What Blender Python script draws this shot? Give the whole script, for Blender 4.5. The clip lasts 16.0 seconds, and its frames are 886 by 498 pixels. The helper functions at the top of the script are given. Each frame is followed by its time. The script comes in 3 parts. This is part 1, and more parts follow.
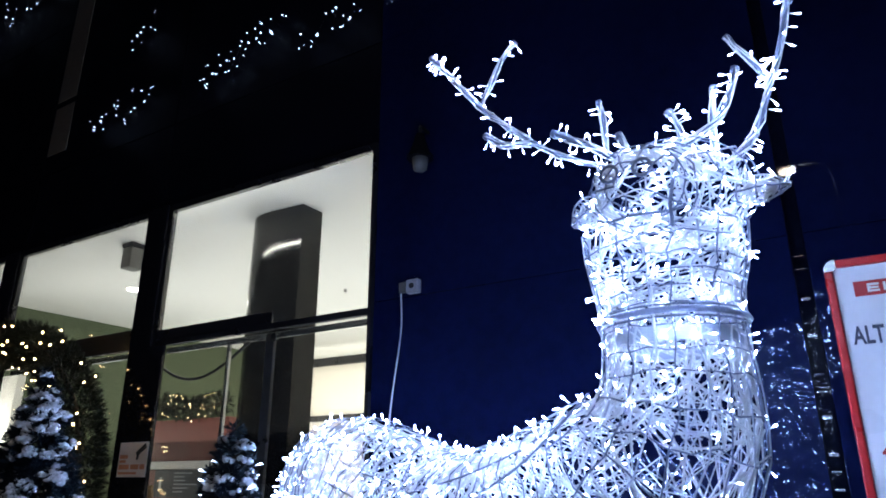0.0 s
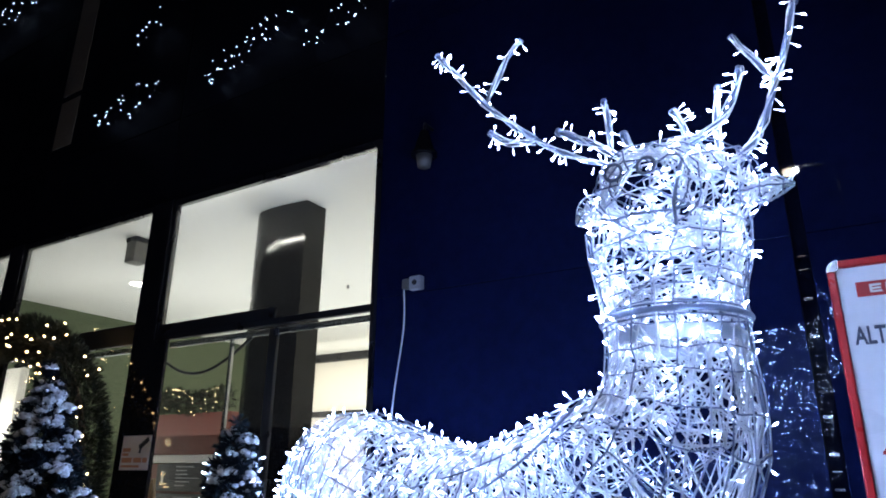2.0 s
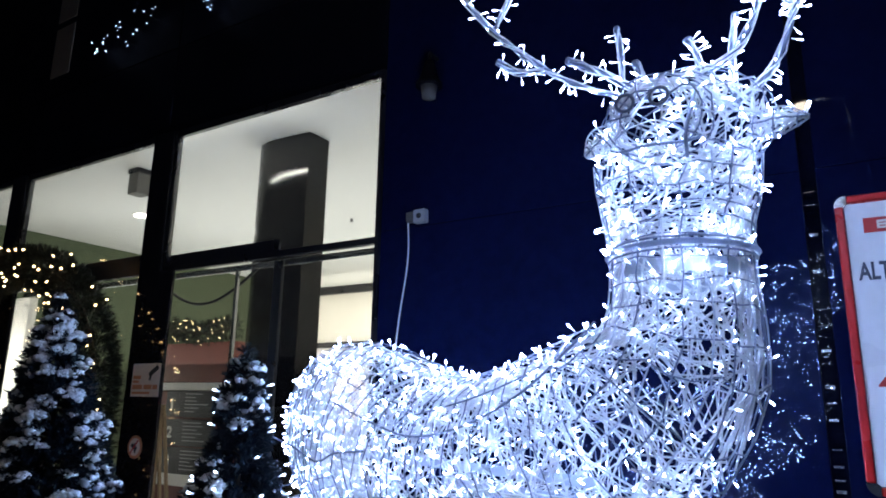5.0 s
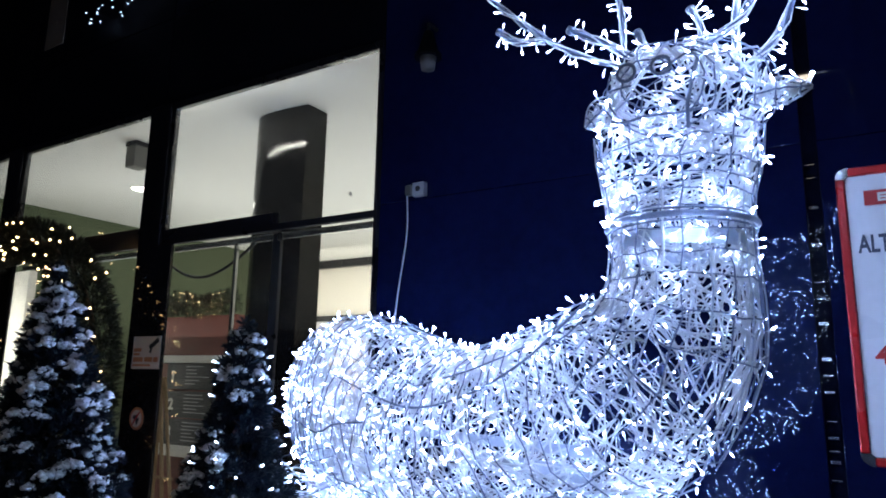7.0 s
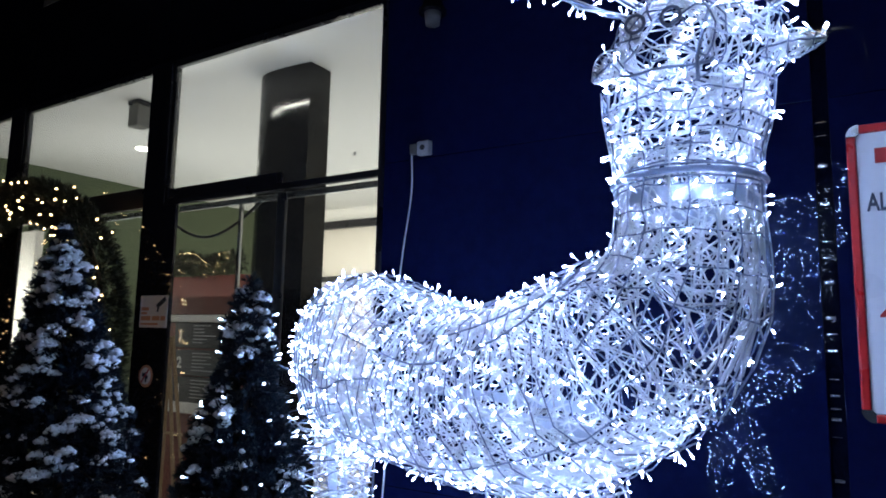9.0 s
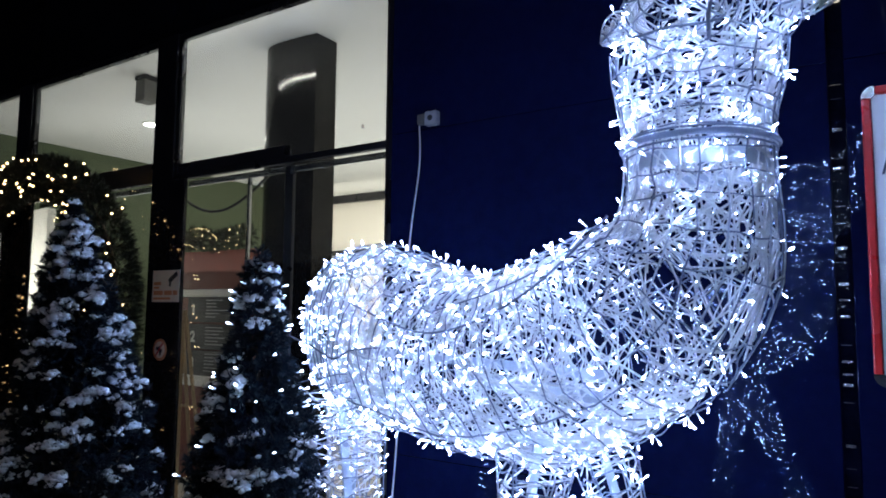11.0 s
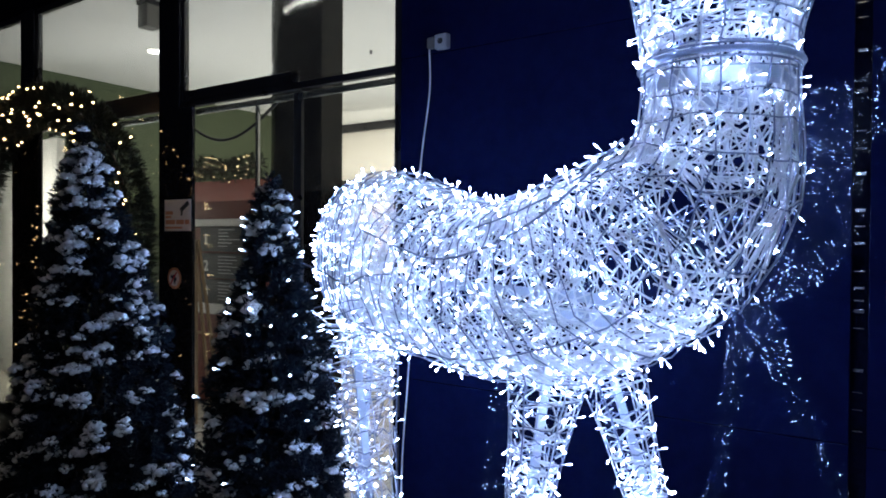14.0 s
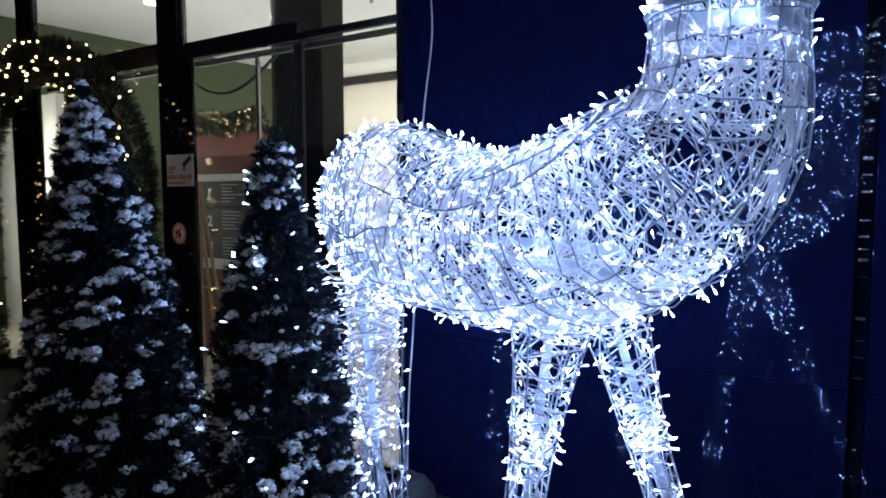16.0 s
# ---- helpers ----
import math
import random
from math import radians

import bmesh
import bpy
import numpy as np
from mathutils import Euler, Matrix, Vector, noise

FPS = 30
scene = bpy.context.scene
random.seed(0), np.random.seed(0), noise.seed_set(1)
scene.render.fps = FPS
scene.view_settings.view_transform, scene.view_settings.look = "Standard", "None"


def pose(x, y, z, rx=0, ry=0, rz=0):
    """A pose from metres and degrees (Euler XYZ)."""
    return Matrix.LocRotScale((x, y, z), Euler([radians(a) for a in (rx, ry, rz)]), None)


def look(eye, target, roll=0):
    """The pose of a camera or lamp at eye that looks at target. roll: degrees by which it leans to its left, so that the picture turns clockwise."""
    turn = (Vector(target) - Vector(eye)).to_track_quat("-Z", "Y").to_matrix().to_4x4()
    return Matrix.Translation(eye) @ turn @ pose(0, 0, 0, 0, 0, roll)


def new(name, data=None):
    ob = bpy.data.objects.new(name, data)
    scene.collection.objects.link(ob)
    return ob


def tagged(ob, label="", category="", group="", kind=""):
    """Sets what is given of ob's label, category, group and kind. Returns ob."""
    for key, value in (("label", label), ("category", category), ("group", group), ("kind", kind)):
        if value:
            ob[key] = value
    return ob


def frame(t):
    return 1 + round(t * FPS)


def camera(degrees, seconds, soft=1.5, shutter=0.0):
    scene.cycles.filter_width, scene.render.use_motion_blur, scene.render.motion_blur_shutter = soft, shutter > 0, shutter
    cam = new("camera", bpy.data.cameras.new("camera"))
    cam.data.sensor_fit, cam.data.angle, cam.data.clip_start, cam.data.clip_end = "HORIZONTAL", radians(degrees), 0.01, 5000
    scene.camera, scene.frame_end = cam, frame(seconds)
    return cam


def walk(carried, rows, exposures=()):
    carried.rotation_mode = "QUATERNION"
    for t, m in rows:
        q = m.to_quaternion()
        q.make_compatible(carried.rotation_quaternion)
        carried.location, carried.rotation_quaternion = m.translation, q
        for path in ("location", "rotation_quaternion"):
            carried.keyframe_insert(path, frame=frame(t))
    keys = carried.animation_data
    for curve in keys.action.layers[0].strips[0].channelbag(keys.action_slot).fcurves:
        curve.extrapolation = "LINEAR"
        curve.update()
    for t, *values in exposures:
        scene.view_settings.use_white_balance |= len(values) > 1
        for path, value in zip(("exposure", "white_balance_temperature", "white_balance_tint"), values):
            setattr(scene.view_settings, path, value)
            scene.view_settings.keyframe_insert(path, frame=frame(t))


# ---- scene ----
cam = camera(66.8, 16.0, soft=1.8)
PATH = [
    (0, (-0.023, -0.016, 1.637), (-1.015, 1.598, 2.278), -0.1),
    (0.5, (-0.02, -0.019, 1.636), (-1.008, 1.589, 2.3), -0.1),
    (1, (-0.021, -0.023, 1.637), (-1.012, 1.585, 2.297), 0.1),
    (1.5, (-0.019, -0.026, 1.636), (-1.024, 1.576, 2.287), 0.3),
    (2, (-0.022, -0.027, 1.631), (-1.022, 1.586, 2.265), 0.5),
    (2.5, (-0.022, -0.026, 1.633), (-1.015, 1.597, 2.249), 0.3),
    (3, (-0.024, -0.028, 1.635), (-1.021, 1.607, 2.211), 0.3),
    (3.5, (-0.026, -0.025, 1.632), (-1.029, 1.616, 2.18), 0.4),
    (4, (-0.029, -0.026, 1.63), (-1.041, 1.622, 2.14), 0.6),
    (6.5, (-0.037, -0.023, 1.621), (-1.082, 1.638, 2.009), 1.2),
    (7, (-0.037, -0.02, 1.621), (-1.074, 1.649, 1.992), 1.0),
    (7.5, (-0.038, -0.018, 1.619), (-1.083, 1.652, 1.961), 1.1),
    (8, (-0.04, -0.017, 1.616), (-1.085, 1.659, 1.93), 1.2),
    (8.5, (-0.04, -0.013, 1.614), (-1.092, 1.664, 1.902), 1.4),
    (9, (-0.04, -0.011, 1.611), (-1.098, 1.667, 1.868), 1.1),
    (11.5, (-0.04, 0.005, 1.594), (-1.138, 1.671, 1.736), 0.5),
    (12, (-0.043, 0.008, 1.592), (-1.145, 1.674, 1.686), 0.5),
    (12.5, (-0.045, 0.009, 1.591), (-1.139, 1.681, 1.652), 0.2),
    (13, (-0.047, 0.009, 1.59), (-1.143, 1.682, 1.62), 0.2),
    (13.5, (-0.05, 0.008, 1.584), (-1.157, 1.674, 1.586), 0.4),
    (14, (-0.051, 0.008, 1.583), (-1.166, 1.669, 1.554), 0.4),
    (14.5, (-0.053, 0.004, 1.58), (-1.162, 1.667, 1.512), 0.0),
    (15, (-0.052, 0.006, 1.578), (-1.161, 1.667, 1.475), -0.1),
    (15.5, (-0.05, 0.005, 1.58), (-1.168, 1.658, 1.453), -0.4),
    (16, (-0.052, 0.008, 1.576), (-1.172, 1.657, 1.41), -0.1),
]
walk(cam, [(t, look(eye, target, roll)) for t, eye, target, roll in PATH],
     exposures=[(0.0, 0.68), (3.0, 0.62), (6.5, 0.33), (9.0, 0.18), (11.5, 0.15), (16.0, 0.22)])


# ---- world and light ----
world = bpy.data.worlds.new("night")
scene.world = world
world.use_nodes = True
world.node_tree.nodes["Background"].inputs[0].default_value = (0.10, 0.13, 0.30, 1)
world.node_tree.nodes["Background"].inputs[1].default_value = 0.012

WY = 3.45        # front of the facade
G = -0.36        # pavement level
CEIL = 4.10      # ceiling of the lobby


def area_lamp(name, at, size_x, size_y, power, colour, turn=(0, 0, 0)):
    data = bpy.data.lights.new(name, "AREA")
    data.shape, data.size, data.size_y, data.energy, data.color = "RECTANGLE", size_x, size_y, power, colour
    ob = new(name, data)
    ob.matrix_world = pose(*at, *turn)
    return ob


# unseen fill lamps added to brighten the lobby ceiling and the entrance
area_lamp("lobby_ceiling_fill", (-6.6, 6.9, 2.0), 7.0, 6.0, 112, (0.99, 0.99, 0.97), (180, 0, 0))
area_lamp("entrance_fill", (-4.65, WY + 0.16, 4.02), 1.9, 0.022, 9, (1.0, 0.96, 0.88), (40, 0, 0))
# added lamps without a visible fitting, turned to the cream and white walls
area_lamp("shop_wall_fill", (-8.6, 9.95, 2.4), 6.0, 2.6, 74, (1.0, 0.93, 0.82), (90, 0, 0))
area_lamp("corridor_wall_fill", (-10.0, 3.72, 1.4), 1.8, 2.2, 90, (1.0, 0.96, 0.88), (90, 0, 0))

# ---- materials ----


def material(name):
    m = bpy.data.materials.new(name)
    m.use_nodes = True
    nt = m.node_tree
    return m, nt, nt.nodes["Principled BSDF"]


def node(nt, kind, **inputs):
    n = nt.nodes.new(kind)
    for key, value in inputs.items():
        n.inputs[key.replace("_", " ")].default_value = value
    return n


def surface(name, colour, rough=0.5, metal=0.0, vary=0.12, scale=6.0, bump=0.0, bump_scale=60.0, stain=0.0,
            per_object=0.0, coat=0.0, specular=0.5, spread=0.06):
    """A plain surface with two scales of variation, relief and wear."""
    m, nt, p = material(name)
    co = node(nt, "ShaderNodeTexCoord")
    big = node(nt, "ShaderNodeTexNoise", Scale=scale, Detail=4.0)
    fine = node(nt, "ShaderNodeTexNoise", Scale=scale * 11, Detail=6.0)
    nt.links.new(co.outputs["Object"], big.inputs["Vector"])
    nt.links.new(co.outputs["Object"], fine.inputs["Vector"])
    add = node(nt, "ShaderNodeMath")
    add.operation = "ADD"
    nt.links.new(big.outputs["Fac"], add.inputs[0])
    nt.links.new(fine.outputs["Fac"], add.inputs[1])
    rng = node(nt, "ShaderNodeMapRange")
    rng.inputs["From Min"].default_value, rng.inputs["From Max"].default_value = 0.6, 1.4
    rng.inputs["To Min"].default_value, rng.inputs["To Max"].default_value = 1 - vary, 1 + vary
    nt.links.new(add.outputs[0], rng.inputs["Value"])
    hsv = node(nt, "ShaderNodeHueSaturation", Color=(*colour, 1))
    last = rng.outputs[0]
    if per_object:
        info = node(nt, "ShaderNodeObjectInfo")
        r2 = node(nt, "ShaderNodeMapRange")
        r2.inputs["To Min"].default_value, r2.inputs["To Max"].default_value = 1 - per_object, 1 + per_object
        nt.links.new(info.outputs["Random"], r2.inputs["Value"])
        mul = node(nt, "ShaderNodeMath")
        mul.operation = "MULTIPLY"
        nt.links.new(last, mul.inputs[0])
        nt.links.new(r2.outputs[0], mul.inputs[1])
        last = mul.outputs[0]
    nt.links.new(last, hsv.inputs["Value"])
    nt.links.new(hsv.outputs[0], p.inputs["Base Color"])
    rr = node(nt, "ShaderNodeMapRange")
    rr.inputs["From Min"].default_value, rr.inputs["From Max"].default_value = 0.3, 0.7
    rr.inputs["To Min"].default_value, rr.inputs["To Max"].default_value = max(rough - spread - stain, 0.0), min(rough + spread + stain, 1)
    nt.links.new(big.outputs["Fac"], rr.inputs["Value"])
    nt.links.new(rr.outputs[0], p.inputs["Roughness"])
    p.inputs["Metallic"].default_value = metal
    p.inputs["Coat Weight"].default_value = coat
    p.inputs["Coat Roughness"].default_value = 0.06
    p.inputs["Specular IOR Level"].default_value = specular
    if bump:
        relief = node(nt, "ShaderNodeTexNoise", Scale=bump_scale, Detail=5.0)
        nt.links.new(co.outputs["Object"], relief.inputs["Vector"])
        b = node(nt, "ShaderNodeBump", Strength=bump, Distance=0.01)
        nt.links.new(relief.outputs["Fac"], b.inputs["Height"])
        nt.links.new(b.outputs[0], p.inputs["Normal"])
    return m


def glowing(name, colour, strength):
    m, nt, p = material(name)
    p.inputs["Base Color"].default_value = (0.8, 0.8, 0.8, 1)
    p.inputs["Emission Color"].default_value = (*colour, 1)
    p.inputs["Emission Strength"].default_value = strength
    return m


def glass(name, tint=(0.96, 0.985, 0.975)):
    m, nt, p = material(name)
    p.inputs["Base Color"].default_value = (*tint, 1)
    p.inputs["Transmission Weight"].default_value = 1.0
    p.inputs["Roughness"].default_value = 0.0
    p.inputs["IOR"].default_value = 1.48
    return m


CABLE = surface("white_cable", (0.80, 0.83, 0.88), 0.38, vary=0.08)
STEEL = surface("white_steel", (0.50, 0.56, 0.68), 0.42, vary=0.10)
TIE = surface("grey_wire", (0.17, 0.21, 0.32), 0.45, vary=0.2, scale=20)
LED = glowing("cool_led", (0.41, 0.575, 1.0), 185.0)
LED_WARM = glowing("warm_led", (1.0, 0.64, 0.29), 11.0)
LED_TREE = glowing("cool_tree_led", (0.50, 0.68, 1.0), 34.0)
LED_REFLECTION = glowing("reflection_led", (0.50, 0.66, 1.0), 8.0)
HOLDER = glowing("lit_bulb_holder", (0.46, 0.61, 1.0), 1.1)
PANEL = surface("navy_panel", (0.0046, 0.0080, 0.039), 0.0, vary=0.25, scale=1.3, bump=0.004, bump_scale=3, spread=0.0, per_object=0.12, specular=0.36)
PANEL.node_tree.nodes["Principled BSDF"].inputs["Specular Tint"].default_value = (0.55, 0.70, 1.0, 1)
BLACK = surface("black_cladding", (0.006, 0.0065, 0.013), 0.45, vary=0.3, scale=2.0, stain=0.05, per_object=0.2, specular=0.12)
FRAME = surface("black_aluminium", (0.014, 0.014, 0.017), 0.30, metal=0.0, vary=0.25, scale=4, bump=0.02)
SHAFT = surface("channel_metal", (0.003, 0.004, 0.010), 0.02, metal=0.0, vary=0.4, scale=5, spread=0.01, specular=0.06)
PIER = surface("glossy_black_metal", (0.010, 0.010, 0.012), 0.05, vary=0.25, scale=3, spread=0.02)
GLASS = glass("window_glass")
CEILING = surface("ceiling_paint", (0.80, 0.80, 0.785), 0.7, vary=0.03, scale=0.8, bump=0.03, bump_scale=120)
GREEN = surface("green_paint", (0.085, 0.11, 0.058), 0.6, vary=0.05, scale=1.0, bump=0.03)
CREAM = surface("cream_paint", (0.78, 0.74, 0.66), 0.6, vary=0.05, scale=0.7, bump=0.03)
TILE = surface("lobby_floor", (0.62, 0.58, 0.50), 0.25, vary=0.1, scale=2.0)
COLUMN = surface("black_column", (0.010, 0.010, 0.011), 0.12, vary=0.3, scale=2.0, spread=0.04, bump=0.08, bump_scale=2.2, specular=0.36)
CHROME = surface("brushed_steel", (0.60, 0.62, 0.64), 0.22, metal=1.0, vary=0.1, scale=8)
GREY = surface("grey_plastic", (0.14, 0.135, 0.125), 0.5, vary=0.1)
LIGHT_GREY = surface("pale_plastic", (0.36, 0.36, 0.38), 0.45, vary=0.1)
RED_WOOD = surface("red_brown_board", (0.15, 0.038, 0.026), 0.5, vary=0.2, scale=5, bump=0.05)
WHITE = surface("white_board", (0.78, 0.76, 0.70), 0.5, vary=0.05)
SLATE = surface("dark_board", (0.016, 0.017, 0.019), 0.45, vary=0.2)
OAK = surface("pale_wood", (0.34, 0.23, 0.13), 0.5, vary=0.25, scale=9, bump=0.08)
RED = surface("red_lacquer", (0.52, 0.022, 0.022), 0.28, vary=0.08, scale=5)
POSTER = surface("poster_paper", (0.82, 0.83, 0.86), 0.3, vary=0.04, scale=3)
INK = surface("grey_ink", (0.06, 0.07, 0.11), 0.5)
RED_INK = surface("red_ink", (0.50, 0.03, 0.03), 0.5)
YELLOW_INK = surface("yellow_ink", (0.75, 0.48, 0.06), 0.5)
STICKER = surface("orange_sticker", (0.66, 0.27, 0.12), 0.5, vary=0.1)
STICKER_PALE = surface("pale_sticker", (0.85, 0.74, 0.62), 0.5, vary=0.1)
RUBBER = surface("black_rubber", (0.012, 0.013, 0.012), 0.45)
NEEDLE = surface("fir_needle", (0.007, 0.016, 0.026), 0.55, vary=0.5, scale=14, specular=0.25)
NEEDLE_ARCH = surface("garland_needle", (0.016, 0.020, 0.012), 0.55, vary=0.5, scale=12, specular=0.25)
BARK = surface("bark", (0.06, 0.042, 0.03), 0.8, vary=0.4, scale=20, bump=0.4)
SNOW = surface("snow", (0.86, 0.88, 0.93), 0.65, vary=0.06, scale=12, bump=0.35, bump_scale=90)
ASPHALT = surface("dark_paving", (0.022, 0.022, 0.025), 0.6, vary=0.35, scale=1.5, bump=0.3, bump_scale=50, stain=0.12)
STONE = surface("grey_stone", (0.055, 0.057, 0.065), 0.7, vary=0.3, scale=6, bump=0.3)
BEIGE = surface("beige_strip", (0.30, 0.25, 0.19), 0.6, vary=0.15, scale=2, bump=0.1)

# ---- mesh helpers ----


class Buf:
    """Vertices, faces and material slots of one mesh."""

    def __init__(self, *materials):
        self.v, self.f, self.m, self.mats = [], [], [], list(materials)

    def slot(self, mat):
        if mat not in self.mats:
            self.mats.append(mat)
        return self.mats.index(mat)

    def tube(self, pts, r, sides=5, mat=None, caps=True, r_end=None):
        pts = [Vector(p) for p in pts]
        k, n, base = self.slot(mat or self.mats[0]), len(pts), len(self.v)
        side = None
        for i, p in enumerate(pts):
            d = (pts[min(i + 1, n - 1)] - pts[max(i - 1, 0)])
            d = d.normalized() if d.length > 1e-9 else Vector((0, 0, 1))
            if side is None:
                side = d.orthogonal().normalized()
            else:
                side = side - d * side.dot(d)
                side = side.normalized() if side.length > 1e-6 else d.orthogonal().normalized()
            up = d.cross(side)
            rr = r if r_end is None else r + (r_end - r) * i / max(n - 1, 1)
            for j in range(sides):
                a = 2 * math.pi * j / sides
                self.v.append(p + (side * math.cos(a) + up * math.sin(a)) * rr)
        for i in range(n - 1):
            for j in range(sides):
                a, b = base + i * sides + j, base + i * sides + (j + 1) % sides
                self.f.append((a, b, b + sides, a + sides))
                self.m.append(k)
        if caps:
            self.f.append(tuple(base + j for j in reversed(range(sides))))
            self.f.append(tuple(base + (n - 1) * sides + j for j in range(sides)))
            self.m += [k, k]

    def box(self, lo, hi, mat=None, m4=None):
        k, b = self.slot(mat or self.mats[0]), len(self.v)
        for x in (lo[0], hi[0]):
            for y in (lo[1], hi[1]):
                for z in (lo[2], hi[2]):
                    p = Vector((x, y, z))
                    self.v.append(m4 @ p if m4 else p)
        for q in ((0, 1, 3, 2), (4, 6, 7, 5), (0, 4, 5, 1), (2, 3, 7, 6), (0, 2, 6, 4), (1, 5, 7, 3)):
            self.f.append(tuple(b + i for i in q))
            self.m.append(k)

    def poly(self, pts, mat=None):
        b = len(self.v)
        self.v += [Vector(p) for p in pts]
        self.f.append(tuple(range(b, b + len(pts))))
        self.m.append(self.slot(mat or self.mats[0]))

    def bulb(self, p, d, size, led, holder=None, thick=1.0):
        """A small lamp: a thin neck and a blunt bright capsule."""
        d = Vector(d).normalized()
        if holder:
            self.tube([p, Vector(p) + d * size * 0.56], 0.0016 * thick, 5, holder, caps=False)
        s = d.orthogonal().normalized()
        t = d.cross(s)
        k, b = self.slot(led), len(self.v)
        q = Vector(p) + d * size * 0.54
        r = 0.0017 * thick
        rings = ((0.0, 0.85), (0.08, 1.0), (0.38, 0.95), (0.46, 0.6))
        for h, rr in rings:
            for j in range(5):
                a = 2 * math.pi * j / 5
                self.v.append(q + d * size * h + (s * math.cos(a) + t * math.sin(a)) * r * rr)
        for i in range(len(rings) - 1):
            for j in range(5):
                a, c = b + i * 5 + j, b + i * 5 + (j + 1) % 5
                self.f.append((a, c, c + 5, a + 5))
                self.m.append(k)
        self.f.append(tuple(b + 15 + j for j in range(5)))
        self.f.append(tuple(b + j for j in reversed(range(5))))
        self.m += [k, k]

    def ob(self, name, parent=None, smooth=True, at=None):
        me = bpy.data.meshes.new(name)
        off = Vector(at) if at else Vector((0, 0, 0))
        me.from_pydata([tuple(v - off) for v in self.v], [], self.f)
        for mt in self.mats:
            me.materials.append(mt)
        me.polygons.foreach_set("material_index", self.m)
        if smooth:
            me.polygons.foreach_set("use_smooth", [True] * len(self.f))
        me.update()
        o = new(name, me)
        o.location = off
        if parent:
            o.parent = parent
            if parent.parent is None:
                o.matrix_parent_inverse = Matrix.Translation(parent.location).inverted()
        return o


def part(name, bm, mat, parent=None, label="", smooth=False):
    me = bpy.data.meshes.new(name)
    bm.to_mesh(me)
    bm.free()
    me.materials.append(mat)
    if smooth:
        me.polygons.foreach_set("use_smooth", [True] * len(me.polygons))
    o = new(name, me)
    if parent:
        o.parent = parent
    if label:
        o["label"] = label
    return o


def slab(name, lo, hi, mat, parent=None, bevel=0.004, label=""):
    """A bevelled block between two corners."""
    bm = bmesh.new()
    bmesh.ops.create_cube(bm, size=1)
    for v in bm.verts:
        v.co = Vector([(lo[i] + hi[i]) / 2 + v.co[i] * (hi[i] - lo[i]) for i in range(3)])
    if bevel:
        bmesh.ops.bevel(bm, geom=bm.edges[:], offset=min(bevel, 0.45 * min(hi[i] - lo[i] for i in range(3))), segments=2, affect="EDGES", profile=0.5)
    return part(name, bm, mat, parent, label)


def empty(name, at=(0, 0, 0)):
    e = new(name)
    e.location = at
    return e


def adopt(parent, *obs):
    for o in obs:
        o.parent = parent
        o.matrix_parent_inverse = Matrix.Translation(parent.location).inverted()
    return parent


def lettering(name, text, size, at, turn, mat, parent=None, deep=0.002, align="LEFT", narrow=1.0):
    cu = bpy.data.curves.new(name, "FONT")
    cu.body, cu.size, cu.extrude, cu.align_x, cu.offset = text, size, deep, align, size * 0.026
    tmp = bpy.data.objects.new(name, cu)
    me = bpy.data.meshes.new_from_object(tmp)
    bpy.data.objects.remove(tmp)
    me.materials.clear()
    me.materials.append(mat)
    o = new(name, me)
    o.matrix_world = pose(*at, *turn) @ Matrix.Diagonal((narrow, 1, 1, 1))
    if parent:
        o.parent = parent
        o.matrix_parent_inverse = Matrix.Translation(parent.location).inverted()
    return o


# ---- ground ----
bm = bmesh.new()
bmesh.ops.create_grid(bm, x_segments=60, y_segments=60, size=150)
for v in bm.verts:
    v.co.z = G + 0.006 * noise.noise(v.co * 0.4)
ground = part("ground", bm, ASPHALT)
tagged(ground, "dark wet paving at night in front of the building", "ground", kind="structure")

# ---- facade ----
L1, L2, L3 = -2.73, -7.37, -9.75     # right edge of the glazing, edge of the second bay, far edge
M1, M2 = -5.27, -4.93                # wide mullion between the bays
TOP = 3.86                           # head of the upper panes
TR0, TR1 = 2.655, 2.70               # transom

facade = empty("facade_wall", (0, WY, G))
tagged(facade, "black and navy glossy panel facade of a shop building", "wall", kind="structure")
backing = slab("backing", (L1 + 0.03, WY + 0.03, G), (9.0, WY + 0.30, 9.5), BLACK, None, 0)
over = slab("lintel", (-16.0, WY + 0.03, TOP + 0.06), (L1 + 0.03, WY + 0.06, 9.5), BLACK, None, 0)
left_wall = slab("left_wall", (-16.0, WY + 0.03, G), (L3, WY + 0.30, TOP + 0.06), BLACK, None, 0)
adopt(facade, backing, over, left_wall)
SEAMS = (G, 0.690, 2.735, 4.78, 6.82, 8.90)
for x0, x1 in ((L1 + 0.034, -0.206), (-0.139, 2.30), (2.308, 4.74), (4.75, 7.2)):
    for z0, z1 in zip(SEAMS, SEAMS[1:]):
        adopt(facade, slab("panel", (x0, WY, z0 + 0.0015), (x1, WY + 0.026, z1 - 0.0015), PANEL, None, 0.003))
for x0, x1 in ((-16, -12.6), (-12.59, -10.0), (-9.99, L2 - 0.02), (L2 - 0.01, M1 + 0.16), (M1 + 0.17, L1 + 0.026)):
    for z0, z1 in zip((TOP + 0.06, 4.78, 6.82), (4.78, 6.82, 8.90)):
        adopt(facade, slab("panel", (x0, WY, z0 + 0.004), (x1, WY + 0.026, z1 - 0.004), BLACK, None, 0.003))
channel = Buf(SHAFT)
channel.box((-0.204, WY + 0.012, G), (-0.141, WY + 0.029, 8.9))
for x in (-0.203, -0.146):
    channel.box((x, WY - 0.003, G), (x + 0.004, WY + 0.028, 8.9), SHAFT)
# chrome bars shaped in for the lights that the channel reflects
rnd = random.Random(77)
